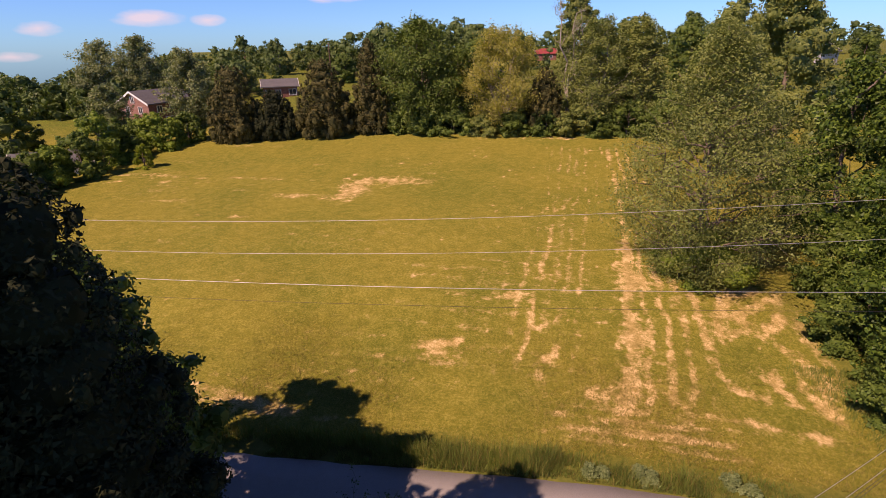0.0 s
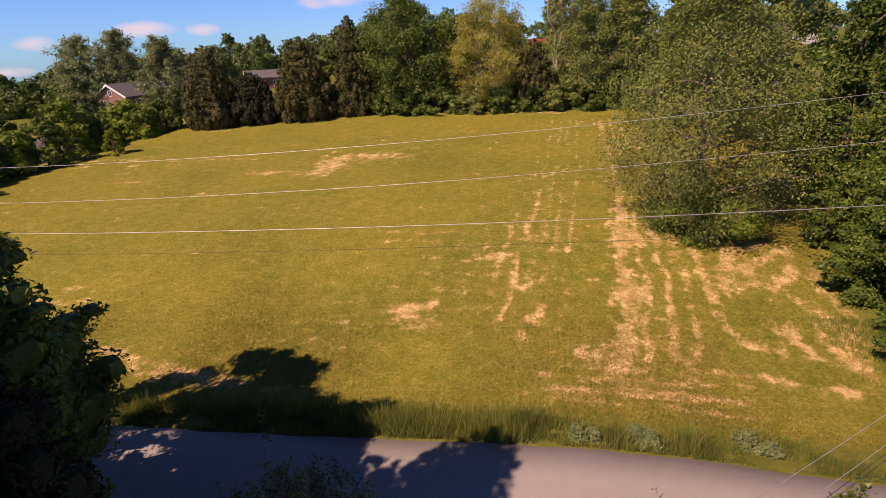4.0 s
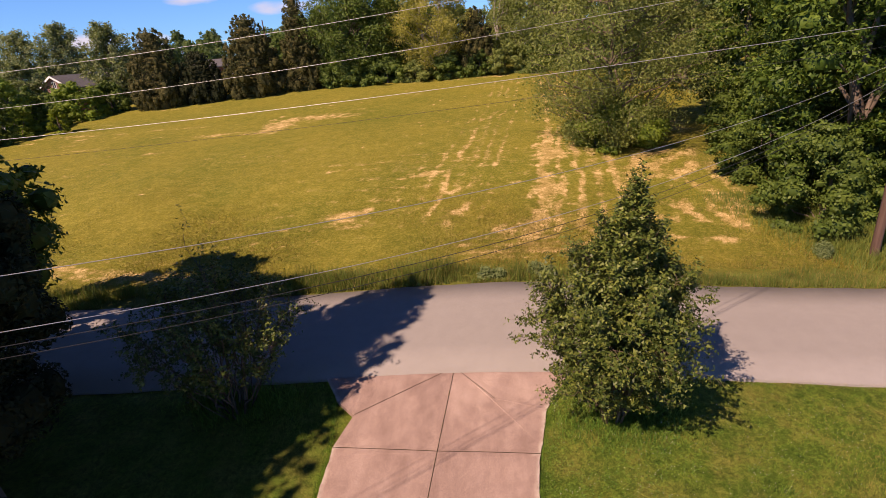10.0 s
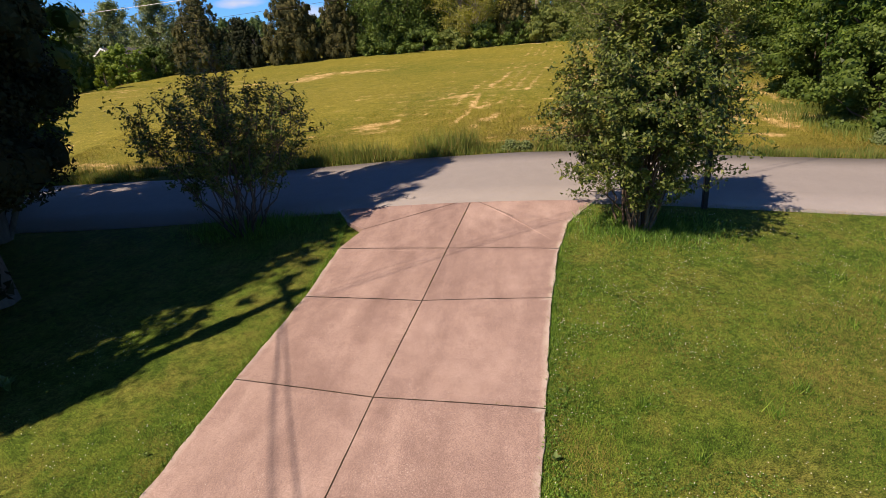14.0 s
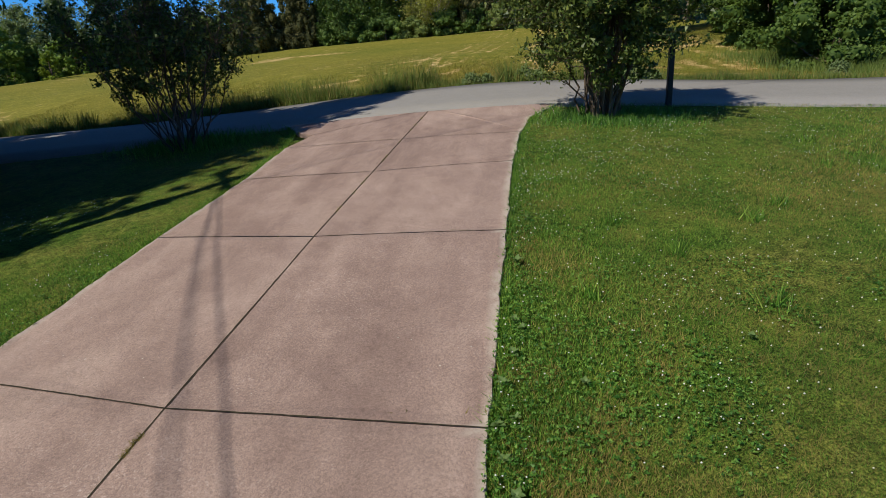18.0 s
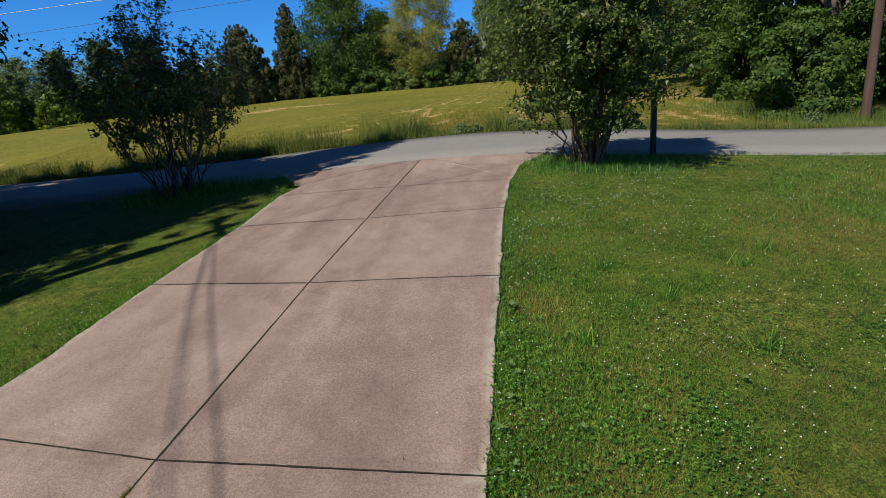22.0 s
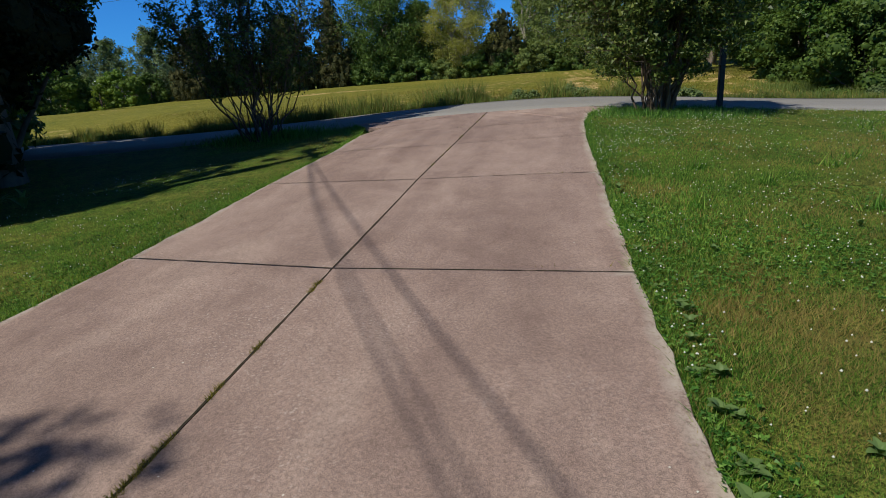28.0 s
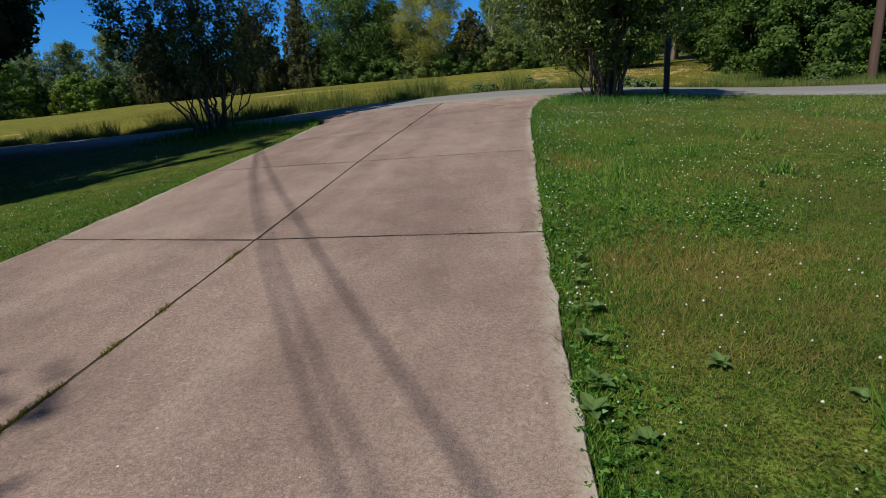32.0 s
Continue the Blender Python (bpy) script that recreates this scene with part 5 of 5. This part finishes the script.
house(on_land(1.8, 236.0), 8, 8.5, 6.0, 2.6, 1.9, "small red-roofed building beyond the trees", M_BRICK, M_REDROOF, [("front", 2, 0.9, 1.0, 1.0)])
house(on_land(83.0, 176.0, -0.8), 35, 8.6, 7.5, 4.8, 2.6, "two-storey house with white siding and a grey roof", M_SIDING, M_ROOF, [("front", -3, 1.0, 1.1, 1.5), ("front", 3, 1.0, 1.1, 1.5), ("front", -3, 3.2, 1.1, 1.2), ("front", 3, 3.2, 1.1, 1.2)])
house(on_land(-62.5, 46.0, -0.8), 40, 8.0, 6.0, 2.4, 1.3, "low house with a grey roof among bushes", M_WHITE, M_ROOF, [("front", 0, 0.9, 1.2, 1.1)])

# the house that the service cables run to, behind the walk
house(on_land(1.0, -28.0), 180, 14.0, 8.2, 6.4, 2.4, "plain brick house at the head of the driveway", M_BRICK, M_ROOF, [])


# ---- poles and wires ----
def utility_pole(place, h, label, arm=2.4, turn=0.0):
    p = thing("utility_pole", place, label, "utility pole", turn=turn)
    v, f = tubes([(np.array([[0, 0, -0.6], [0.02, 0, h * 0.5], [-0.03, 0, h]]), [0.17, 0.145, 0.115])], 12)
    plant_mesh(p, "pole", v, f, M_POLE)
    bm = bmesh.new()
    box(bm, -0.05, -arm / 2, h - 0.55, 0.06, arm / 2, h - 0.43, 0.01)
    ca = part("crossarm", bm, M_POLE, p)
    for y in (-arm / 2 + 0.12, 0.18, arm / 2 - 0.12):
        v, f = tubes([(np.array([[0, y, h - 0.44], [0, y, h - 0.36], [0, y, h - 0.32], [0, y, h - 0.25], [0, y, h - 0.20]]), [0.018, 0.03, 0.05, 0.045, 0.02])], 8)
        plant_mesh(p, "insulator", v, f, M_WHITE)
    for s in (-1, 1):
        bm = bmesh.new()
        q = bmesh.ops.create_cube(bm, size=1.0, matrix=Matrix.Translation((0.07, s * 0.32, h - 0.75)) @ Matrix.Rotation(radians(s * 42), 4, "X") @ Matrix.Diagonal((0.02, 0.95, 0.04, 1)))
        part("brace", bm, M_BLACK, p)
    return p


POLE = (16.4, 8.4)
utility_pole(on_land(*POLE), 11.9, "weathered brown wooden utility pole beside the road", 2.4)
utility_pole(on_land(-51.5, 117.0), 10.5, "distant utility pole on the ridge", 1.8, 30)
utility_pole(on_land(-45.0, 8.5), 9.5, "wooden utility pole by the road", 2.4)
utility_pole(on_land(84.0, 8.0), 12.6, "wooden utility pole by the road", 2.4)


def wire(name, a, b, sag, r, material, label, group):
    k = np.linspace(0, 1, 28)
    p = np.outer(1 - k, a) + np.outer(k, b)
    p[:, 2] -= 4 * sag * k * (1 - k)
    v, f = tubes([(p - p[0], np.full(28, r))], 5)
    ob = new(name, mesh_of(name, v, f, material, True))
    ob.location = p[0]
    return tagged(ob, label, "wire", group)


GW = "wires along the road"
for za, zb, yy, sag, m, r in ((11.8, 9.4, 9.0, 1.2, M_WIRE, 0.0075), (10.4, 8.0, 8.7, 1.2, M_WIRE, 0.0075), (8.2, 6.6, 8.4, 0.7, M_WIRE, 0.011), (7.5, 5.6, 8.3, 0.7, M_CABLE, 0.0065)):
    wire("power_line", (POLE[0], yy, za), (-45.0, yy, zb), sag, r, m, "long thin line strung beside the road", GW)
    wire("power_line", (POLE[0], yy, za), (84.0, yy, za + 0.4), sag, r, m, "long thin line strung beside the road", GW)
# the service wires run to a second pole with a transformer, and on to the house
POLE_B = (-8.25, -10.3)
pb = utility_pole(on_land(*POLE_B), 9.5, "wooden pole with a grey transformer at the lawn's edge", 1.2, 30)
v, f = tubes([(np.array([[0.34, 0.1, 6.55], [0.34, 0.1, 6.6], [0.34, 0.1, 7.3], [0.34, 0.1, 7.36]]), [0.02, 0.22, 0.22, 0.03])], 12)
plant_mesh(pb, "transformer", v, f, M_WIRE, "grey transformer can")
for dz, q, m, r, sag in ((0.55, 0.10, M_WIRE, 0.006, 1.1), (0.1, 0.0, M_WIRE, 0.006, 1.5), (0.0, -0.1, M_CABLE, 0.0065, 1.6), (-0.1, -0.15, M_CABLE, 0.006, 1.66)):
    wire("service_wire", (POLE[0], POLE[1] - 0.2, 6.75 + dz), (POLE_B[0] + 0.1, POLE_B[1] + q, 6.75 + dz), sag, r, m, "service wire crossing the driveway between two poles", "service wires")
for ex, ey, ez, sag, r in ((1.33, -23.7, 4.3, 0.35, 0.014), (1.62, -23.9, 4.3, 0.85, 0.009), (1.5, -23.8, 4.2, 0.90, 0.010)):
    wire("house_wire", (POLE_B[0], POLE_B[1], 8.0), (ex, ey, ez), sag, r, M_CABLE, "thick black cable running from the pole to the house", "house wires")

# ---- mailbox post behind the bush ----
post = thing("post", on_land(5.75, -0.3), "black wooden post at the road's edge", "post")
bm = bmesh.new()
box(bm, -0.06, -0.06, -0.3, 0.06, 0.06, 1.5, 0.008)
part("shaft", bm, M_BLACK, post)
bm = bmesh.new()
box(bm, -0.075, -0.075, 1.5, 0.075, 0.075, 1.56, 0.02)
part("cap", bm, M_BLACK, post)


# ---- grass, clover and weeds ----
def blades(name, x, y, height, width, material, label, rng, lean=0.45, category="grass", lift=0.0):
    n = len(x)
    z = land(x, y) + lift
    a = rng.uniform(0, 2 * math.pi, n)
    h = height * rng.uniform(0.55, 1.35, n)
    w = width * rng.uniform(0.7, 1.3, n)
    bend = rng.normal(0, lean, (n, 2)) * h[:, None]
    bx, by = np.cos(a) * w, np.sin(a) * w
    v = np.stack([np.stack([x - bx, y - by, z - 0.02], 1), np.stack([x + bx, y + by, z - 0.02], 1), np.stack([x + bend[:, 0], y + bend[:, 1], z + h], 1)], 1).reshape(-1, 3)
    return tagged(new(name, mesh_of(name, v, np.arange(3 * n).reshape(n, 3), material)), label, category, kind="stuff")


def scatter(n, x0, x1, y0, y1, rng):
    x, y = rng.uniform(x0, x1, n), rng.uniform(y0, y1, n)
    return x, y


def off_drive(x, y, gap=0.02):
    return (x > right_edge(y) + gap) | (x < left_edge(y) - gap)


g = np.random.default_rng(101)
# lawn: dense where the walk ends, thinner away from it
xs, ys = [], []
for n, x0, x1, y0, y1 in ((110000, 1.4, 4.2, -14.2, -11.6), (110000, 1.2, 4.6, -14.2, -10.0), (110000, 1.2, 8.0, -12, -5.0), (90000, 1.2, 12.0, -14, -0.12), (64000, -6.5, -2.6, -14.2, -0.12), (34000, -5.6, -2.6, -13.5, -5.0), (16000, -14, -2.6, -13, -0.12), (20000, 6, 20, -12, -0.12)):
    a, b = scatter(n, x0, x1, y0, y1, g)
    xs.append(a), ys.append(b)
x, y = np.concatenate(xs), np.concatenate(ys)
x, y = x + g.normal(0, 0.55, len(x)), y + g.normal(0, 0.55, len(x))      # no hard border between thick and thin grass
keep = (y < -0.06) & off_drive(x, y, -0.035) & (lawn_dry(x, y) < 0.6 * g.random(len(x)) + 0.15)
x, y = x[keep], y[keep]
pale = value_noise(x, y, 31, 1.3) * 0.6 + value_noise(x, y, 32, 0.4) * 0.4
straw = g.random(len(x)) < 0.06 + 0.5 * smooth(0.46, 0.7, pale) + 2.2 * lawn_dry(x, y)
blades("lawn_grass", x[~straw], y[~straw], 0.035, 0.0036, L_GRASS, "short green lawn grass", g, 0.6)
blades("dry_lawn_grass", x[straw], y[straw], 0.042, 0.0036, L_STRAW, "yellowed blades in the lawn", g, 0.8)
# long blades hanging over the edge of the concrete
y = g.uniform(-14.5, -0.2, 9000)
side = g.random(9000) < 0.5
x = np.where(side, right_edge(y) + np.abs(g.normal(0, 0.06, 9000)) + 0.01, left_edge(y) - np.abs(g.normal(0, 0.06, 9000)) - 0.01)
blades("edge_grass", x, y, 0.075, 0.004, L_GRASS, "longer grass along the driveway's edges", g, 0.7)
# clover: three leaflets on each stalk, in patches and thick along the driveway
def clover_cover(x, y):
    near = np.exp(-((x - 2.5) / 1.1) ** 2 - ((y + 10.2) / 1.3) ** 2)
    strip = np.exp(-((x - right_edge(y) - 0.1) / 0.22) ** 2)
    patch = value_noise(x, y, 33, 1.5) * 0.6 + value_noise(x, y, 34, 0.45) * 0.4
    return np.clip(0.6 * near * (0.5 + value_noise(x, y, 36, 0.25)) + 0.8 * strip + 0.9 * smooth(0.42, 0.8, patch) - 1.4 * lawn_dry(x, y), 0, 1)


xs, ys = [], []
for n, x0, x1, y0, y1 in ((90000, 1.3, 9.0, -14.0, -0.8), (12000, -6.5, -3.0, -13.5, -2.0)):
    a, b = scatter(n, x0, x1, y0, y1, g)
    ok = off_drive(a, b, -0.02) & (clover_cover(a, b) > 0.1 + 0.85 * g.random(n)) & (g.random(n) < np.clip(1.25 - 0.1 * (b + 14.0), 0.3, 1.0))
    xs.append(a[ok]), ys.append(b[ok])
x, y = np.concatenate(xs), np.concatenate(ys)
a0 = g.uniform(0, 6.28, len(x))
zt = land(x, y) + g.uniform(0.025, 0.065, len(x))
p = np.concatenate([np.stack([x + 0.010 * np.cos(a0 + 2.1 * q), y + 0.010 * np.sin(a0 + 2.1 * q), zt], 1) for q in range(3)])
nr = g.normal(0, 0.4, p.shape) + np.array([0, 0, 1.0])
nr /= np.linalg.norm(nr, axis=1)[:, None]
v, f = leaf_tris(p, nr, 0.019, g, 1.0)
tagged(new("clover", mesh_of("clover", v, f, L_CLOVER)), "patches of green clover in the lawn", "clover", kind="stuff")


def flower_heads(name, x, y, z, r, label):
    """Small round white heads."""
    n = len(x)
    ico = np.array([(1, 0, 0), (0, 1, 0), (-1, 0, 0), (0, -1, 0), (0, 0, 1.05), (0, 0, -0.8)])
    tri = np.array([(0, 1, 4), (1, 2, 4), (2, 3, 4), (3, 0, 4), (1, 0, 5), (2, 1, 5), (3, 2, 5), (0, 3, 5)])
    c = np.stack([x, y, z], 1)
    v = (c[:, None] + ico[None] * (r * g.uniform(0.7, 1.2, n))[:, None, None]).reshape(-1, 3)
    f = (tri[None] + 6 * np.arange(n)[:, None, None]).reshape(-1, 3)
    tagged(new(name, mesh_of(name, v, f, M_FLOWER)), label, "flowers", kind="stuff")


x, y = scatter(22000, 1.4, 10.5, -14.0, -0.6, g)
ok = off_drive(x, y, 0.04) & (g.random(len(x)) < 0.08 + 0.42 * clover_cover(x, y) * smooth(0.25, 0.7, value_noise(x, y, 35, 0.7)))
x, y = x[ok], y[ok]
xl, yl = scatter(700, -7, -3.2, -13.5, -5.0, g)
ok = off_drive(xl, yl, 0.1) & (value_noise(xl, yl, 33, 1.5) > 0.4)
x, y = np.concatenate([x, xl[ok]]), np.concatenate([y, yl[ok]])
flower_heads("clover_flowers", x, y, land(x, y) + g.uniform(0.05, 0.10, len(x)), 0.0078, "white clover flowers dotted over the lawn")

# ---- weeds in the joints ----
y = np.concatenate([g.uniform(-14.5, -10.4, 3600), g.uniform(-10.4, -0.5, 1500)])
ok = value_noise(y * 0, y, 41, 0.22) * 0.6 + value_noise(y * 0, y, 43, 0.9) * 0.4 > 0.56
y = y[ok]
blades("joint_weeds", mid_joint(y) + g.normal(0, 0.008, len(y)), y, 0.024, 0.0035, L_STUBBLE, "dry moss and seedlings in the long joint", g, 0.8, "weeds", 0.034)
xx, yy = [], []
for yc in (-13.7, -10.4, -7.45, -4.95, -2.8):
    m = 120
    k = g.uniform(0, 1, m)
    xa, xb, xm = float(left_edge(yc)), float(right_edge(yc)), float(mid_joint(yc))
    px_ = xa + (xb - xa) * k
    py_ = yc + np.where(px_ < xm, 0.2 * (xm - px_) / (xm - xa), -0.08 * (px_ - xm) / (xb - xm))
    ok = value_noise(px_, py_, 42, 0.3) > 0.62
    xx.append(px_[ok]), yy.append(py_[ok])
blades("joint_weeds", np.concatenate(xx), np.concatenate(yy) + g.normal(0, 0.006, len(np.concatenate(yy))), 0.026, 0.004, L_STUBBLE, "sparse dry weeds in the cross joints", g, 0.8, "weeds", 0.034)
# pale flecks on the concrete
x, y = scatter(260, -3.2, 1.6, -14.2, -3.0, g)
ok = ~off_drive(x, y, -0.1)
fl = []
p = np.stack([x[ok], y[ok], land(x[ok], y[ok]) + 0.034], 1)
nr = g.normal(0, 0.1, p.shape) + np.array([0, 0, 1.0])
nr /= np.linalg.norm(nr, axis=1)[:, None]
v, f = leaf_quads(p, nr, 0.012, g, 0.8)
tagged(new("fallen_petals", mesh_of("fallen_petals", v, f, M_FLOWER)), "tiny pale petals on the concrete", "petals", kind="stuff")


# ---- broad-leaved weeds ----
def leaf_blade(length, width):
    """A broad pointed leaf that arches over, along +x."""
    bm = bmesh.new()
    rows = []
    for i in range(7):
        k = i / 6
        w = width * math.sin(math.pi * min(0.97, 0.12 + 0.86 * k)) ** 0.8 * 0.5
        z = length * (0.55 * k - 0.5 * k * k)
        rows.append([bm.verts.new((length * k * 0.92, s * w, z + abs(s) * w * 0.25)) for s in (-1, 0, 1)])
    for a, b in zip(rows, rows[1:]):
        for i in range(2):
            bm.faces.new((a[i], b[i], b[i + 1], a[i + 1]))
    me = bpy.data.meshes.new("leaf")
    bm.to_mesh(me)
    bm.free()
    me.materials.append(L_BROAD)
    return me


LEAF_BROAD, LEAF_LONG = leaf_blade(0.10, 0.055), leaf_blade(0.42, 0.13)


def rosette(name, place, count, size, leaf_mesh, label, category, group, seed, steep=0.5):
    rng = np.random.default_rng(seed)
    t = thing(name, place, label, category, group)
    for i in range(count):
        ob = new("leaf", leaf_mesh)
        ob.parent = t
        s = size * rng.uniform(0.65, 1.2)
        ob.matrix_basis = pose(0, 0, 0.03, 0, -math.degrees(steep) * rng.uniform(0.3, 1.8), 360 * i / count + rng.uniform(-25, 25)) @ Matrix.Diagonal((s, s, s, 1))


for i, (x, y, s) in enumerate(((1.72, -11.15, 1.2), (1.72, -11.35, 0.9), (1.70, -11.9, 1.1), (1.60, -12.2, 1.25), (1.52, -12.75, 1.5), (1.58, -12.55, 1.0), (2.12, -12.45, 1.0), (2.55, -12.7, 0.8), (1.85, -8.35, 1.3), (1.78, -9.4, 1.0), (2.0, -7.2, 0.9), (3.6, -9.7, 0.9), (2.25, -10.2, 0.8), (1.62, -10.6, 0.9), (3.2, -11.9, 0.8), (-3.6, -9.6, 0.9), (-3.45, -8.6, 0.8), (2.9, -13.0, 0.9), *((float(right_edge(q)) + 0.08 + 0.16 * ((i * 7) % 5) / 5, q, 0.8 + 0.12 * (i % 4)) for i, q in enumerate(-13.6 + 0.17 * k for k in range(0, 26, 2))))):
    rosette("lawn_weed", on_land(x, y, 0.0), 8, s * 0.66, LEAF_BROAD, "broad-leaved green weed rosette in the grass", "weed", "lawn weeds", 200 + i)
for i, (x, y, s) in enumerate(((-6.75, -8.1, 1.0), (-7.2, -7.7, 0.9), (-6.9, -7.4, 0.8), (-7.6, -8.2, 1.0))):
    rosette("hosta", on_land(x, y), 11, s, LEAF_LONG, "clump of arching pale-edged garden leaves", "garden plant", "garden plants by the lawn", 230 + i, 0.9)
# tall tufts in the lawn
xs, ys = [], []
for cx, cy in ((4.6, -7.4), (5.1, -6.9), (3.5, -8.2), (4.0, -9.2), (5.8, -8.8), (3.0, -7.4), (6.6, -5.2), (4.9, -10.4), (2.5, -9.0), (6.9, -9.2), (5.6, -11.2), (3.9, -12.2), (7.8, -7.2), (7.2, -3.6), (2.6, -12.9)):
    m = 46
    xs.append(cx + g.normal(0, 0.06, m)), ys.append(cy + g.normal(0, 0.06, m))
blades("grass_tufts", np.concatenate(xs), np.concatenate(ys), 0.17, 0.007, L_GRASS, "taller grass tufts standing in the lawn", g, 0.45)

# ---- long growth along the road ----
n = 52000
x = np.concatenate([g.uniform(-26, 22, n), g.normal(-1.6, 1.0, 5200), g.normal(-5.0, 1.2, 3000), g.normal(-9.5, 1.6, 3000)])
y = np.concatenate([5.28 + np.abs(g.normal(0, 0.85, n)), 6.1 + g.normal(0, 0.32, 5200), 6.1 + g.normal(0, 0.35, 3000), 6.2 + g.normal(0, 0.4, 3000)])
for cx in (-17.5, -15.8, -14.6, -12.2, -11.0, -9.6, -8.4, -7.6, -6.3, -5.2, -4.1, -2.4, -1.5, -0.8, 2.2, 4.6):
    x, y = np.append(x, cx + g.normal(0, 0.28, 340)), np.append(y, 6.05 + 0.35 * math.sin(cx * 5) + g.normal(0, 0.22, 340))
clump = value_noise(x, y, 51, 1.1) * 0.6 + value_noise(x, y, 52, 0.4) * 0.4
tall = np.arange(len(x)) >= len(x) - 16 * 340
keep = ((clump > 0.36) | tall) & (y < 8.2) & (y > 5.2)
x, y, clump, tall = x[keep], y[keep], clump[keep], tall[keep]
hh = np.where(tall, 0.42, 0.0) + 0.07 + 0.50 * np.clip(clump - 0.36, 0, 1) + 0.45 * np.exp(-((x + 1.6) / 1.2) ** 2 - ((y - 6.1) / 0.5) ** 2) + 0.12 * smooth(2.5, 5.0, -x)
hh *= 1 - 0.75 * smooth(6.6, 8.0, y)
dry = g.random(len(x)) < 0.22
blades("verge_grass", x[~dry], y[~dry], hh[~dry], 0.011, L_WEED, "tall green grass and weeds along the road", g, 0.28)
blades("dry_verge_grass", x[dry], y[dry], hh[dry] * 1.1, 0.008, L_STRAW, "dry seed stalks among the roadside grass", g, 0.25)
# rank growth at the foot of the east hedge
x, y = g.uniform(9.5, 24, 20000), g.uniform(6.5, 15, 20000)
edge = x - 14.0 + 0.35 * (y - 11.0)
keep = (edge > -0.4 + g.normal(0, 0.5, len(x))) & (edge < 4.5)
blades("hedge_grass", x[keep], y[keep], 0.42, 0.012, L_WEED, "long green grass below the hedge", g, 0.3)
# the mown field's stubble near the road
x, y = g.uniform(-24, 15, 130000), 7.0 + np.abs(g.normal(0, 7.5, 130000))
hv = field_hay(x, y)
dry = g.random(len(x)) < 0.25 + 0.7 * hv
ok = y < 30
blades("field_stubble", x[ok & ~dry], y[ok & ~dry], 0.07, 0.014, L_STUBBLE, "short mown field grass", g, 0.8)
blades("cut_hay", x[ok & dry], y[ok & dry], 0.05, 0.016, L_STRAW, "dry cut grass lying on the field", g, 1.6)
# clumps of grey-green broad weeds at the road's edge
for i, (cx, cy, s) in enumerate(((0.9, 5.75, 0.42), (1.4, 5.85, 0.34), (2.8, 5.9, 0.55), (3.15, 5.8, 0.4), (6.4, 6.2, 0.5), (7.0, 6.0, 0.36), (14.6, 8.4, 0.6))):
    rng = np.random.default_rng(300 + i)
    t = thing("verge_weed", on_land(cx, cy), "bushy grey-green weed at the road's edge", "weed", "roadside weeds")
    s *= 0.7
    lob = crown_lobes(s * 1.1, s * 2.2, rng, 0.0, 12)
    p, d = shell(lob, 1500, rng, 0.6, 0.1)
    p += rng.normal(0, 0.06, p.shape)
    p[:, 2] = np.abs(p[:, 2])
    nr = 0.6 * d + rng.normal(0, 0.4, d.shape) + np.array([-0.3, -0.4, 0.9])
    nr /= np.linalg.norm(nr, axis=1)[:, None]
    v, f = leaf_quads(p, nr, 0.11, rng, 0.45)
    plant_mesh(t, "foliage", v, f, L_SILVERWEED)
    v, f = tubes([(bent((0, 0, -0.05), (rng.normal(0, 0.1), rng.normal(0, 0.1), s * 1.3), rng, 0.03, 5), np.linspace(0.012, 0.004, 5)) for _ in range(5)], 4)
    plant_mesh(t, "stalk", v, f, L_WEED)
# long leaves round the foot of the bushes
x, y = 4.25 + g.normal(0, 0.75, 5200), -1.75 + g.normal(0, 0.45, 5200)
keep = off_drive(x, y, 0.05) & (y < -0.1)
blades("border_grass", x[keep], y[keep], 0.15, 0.009, L_CLOVER, "dark strap-leaved border grass round the bush", g, 0.5)
x, y = -6.0 + g.normal(0, 0.8, 2600), -0.9 + g.normal(0, 0.35, 2600)
keep = y < -0.1
blades("border_grass", x[keep], y[keep], 0.22, 0.010, L_CLOVER, "dark grass round the foot of the bush", g, 0.5)
# crumbled stone along the near edge of the road
x = g.uniform(3.6, 24, 1500)
y = -0.02 - np.abs(g.normal(0, 0.09, 1500))
p = np.stack([x, y, land(x, y) + 0.012], 1)
nr = g.normal(0, 0.4, p.shape) + np.array([0, 0, 1.0])
nr /= np.linalg.norm(nr, axis=1)[:, None]
v, f = leaf_quads(p, nr, 0.028, g, 0.8)
tagged(new("roadside_gravel", mesh_of("roadside_gravel", v, f, M_GRAVEL)), "loose stone crumbs along the road's edge", "gravel", kind="stuff")
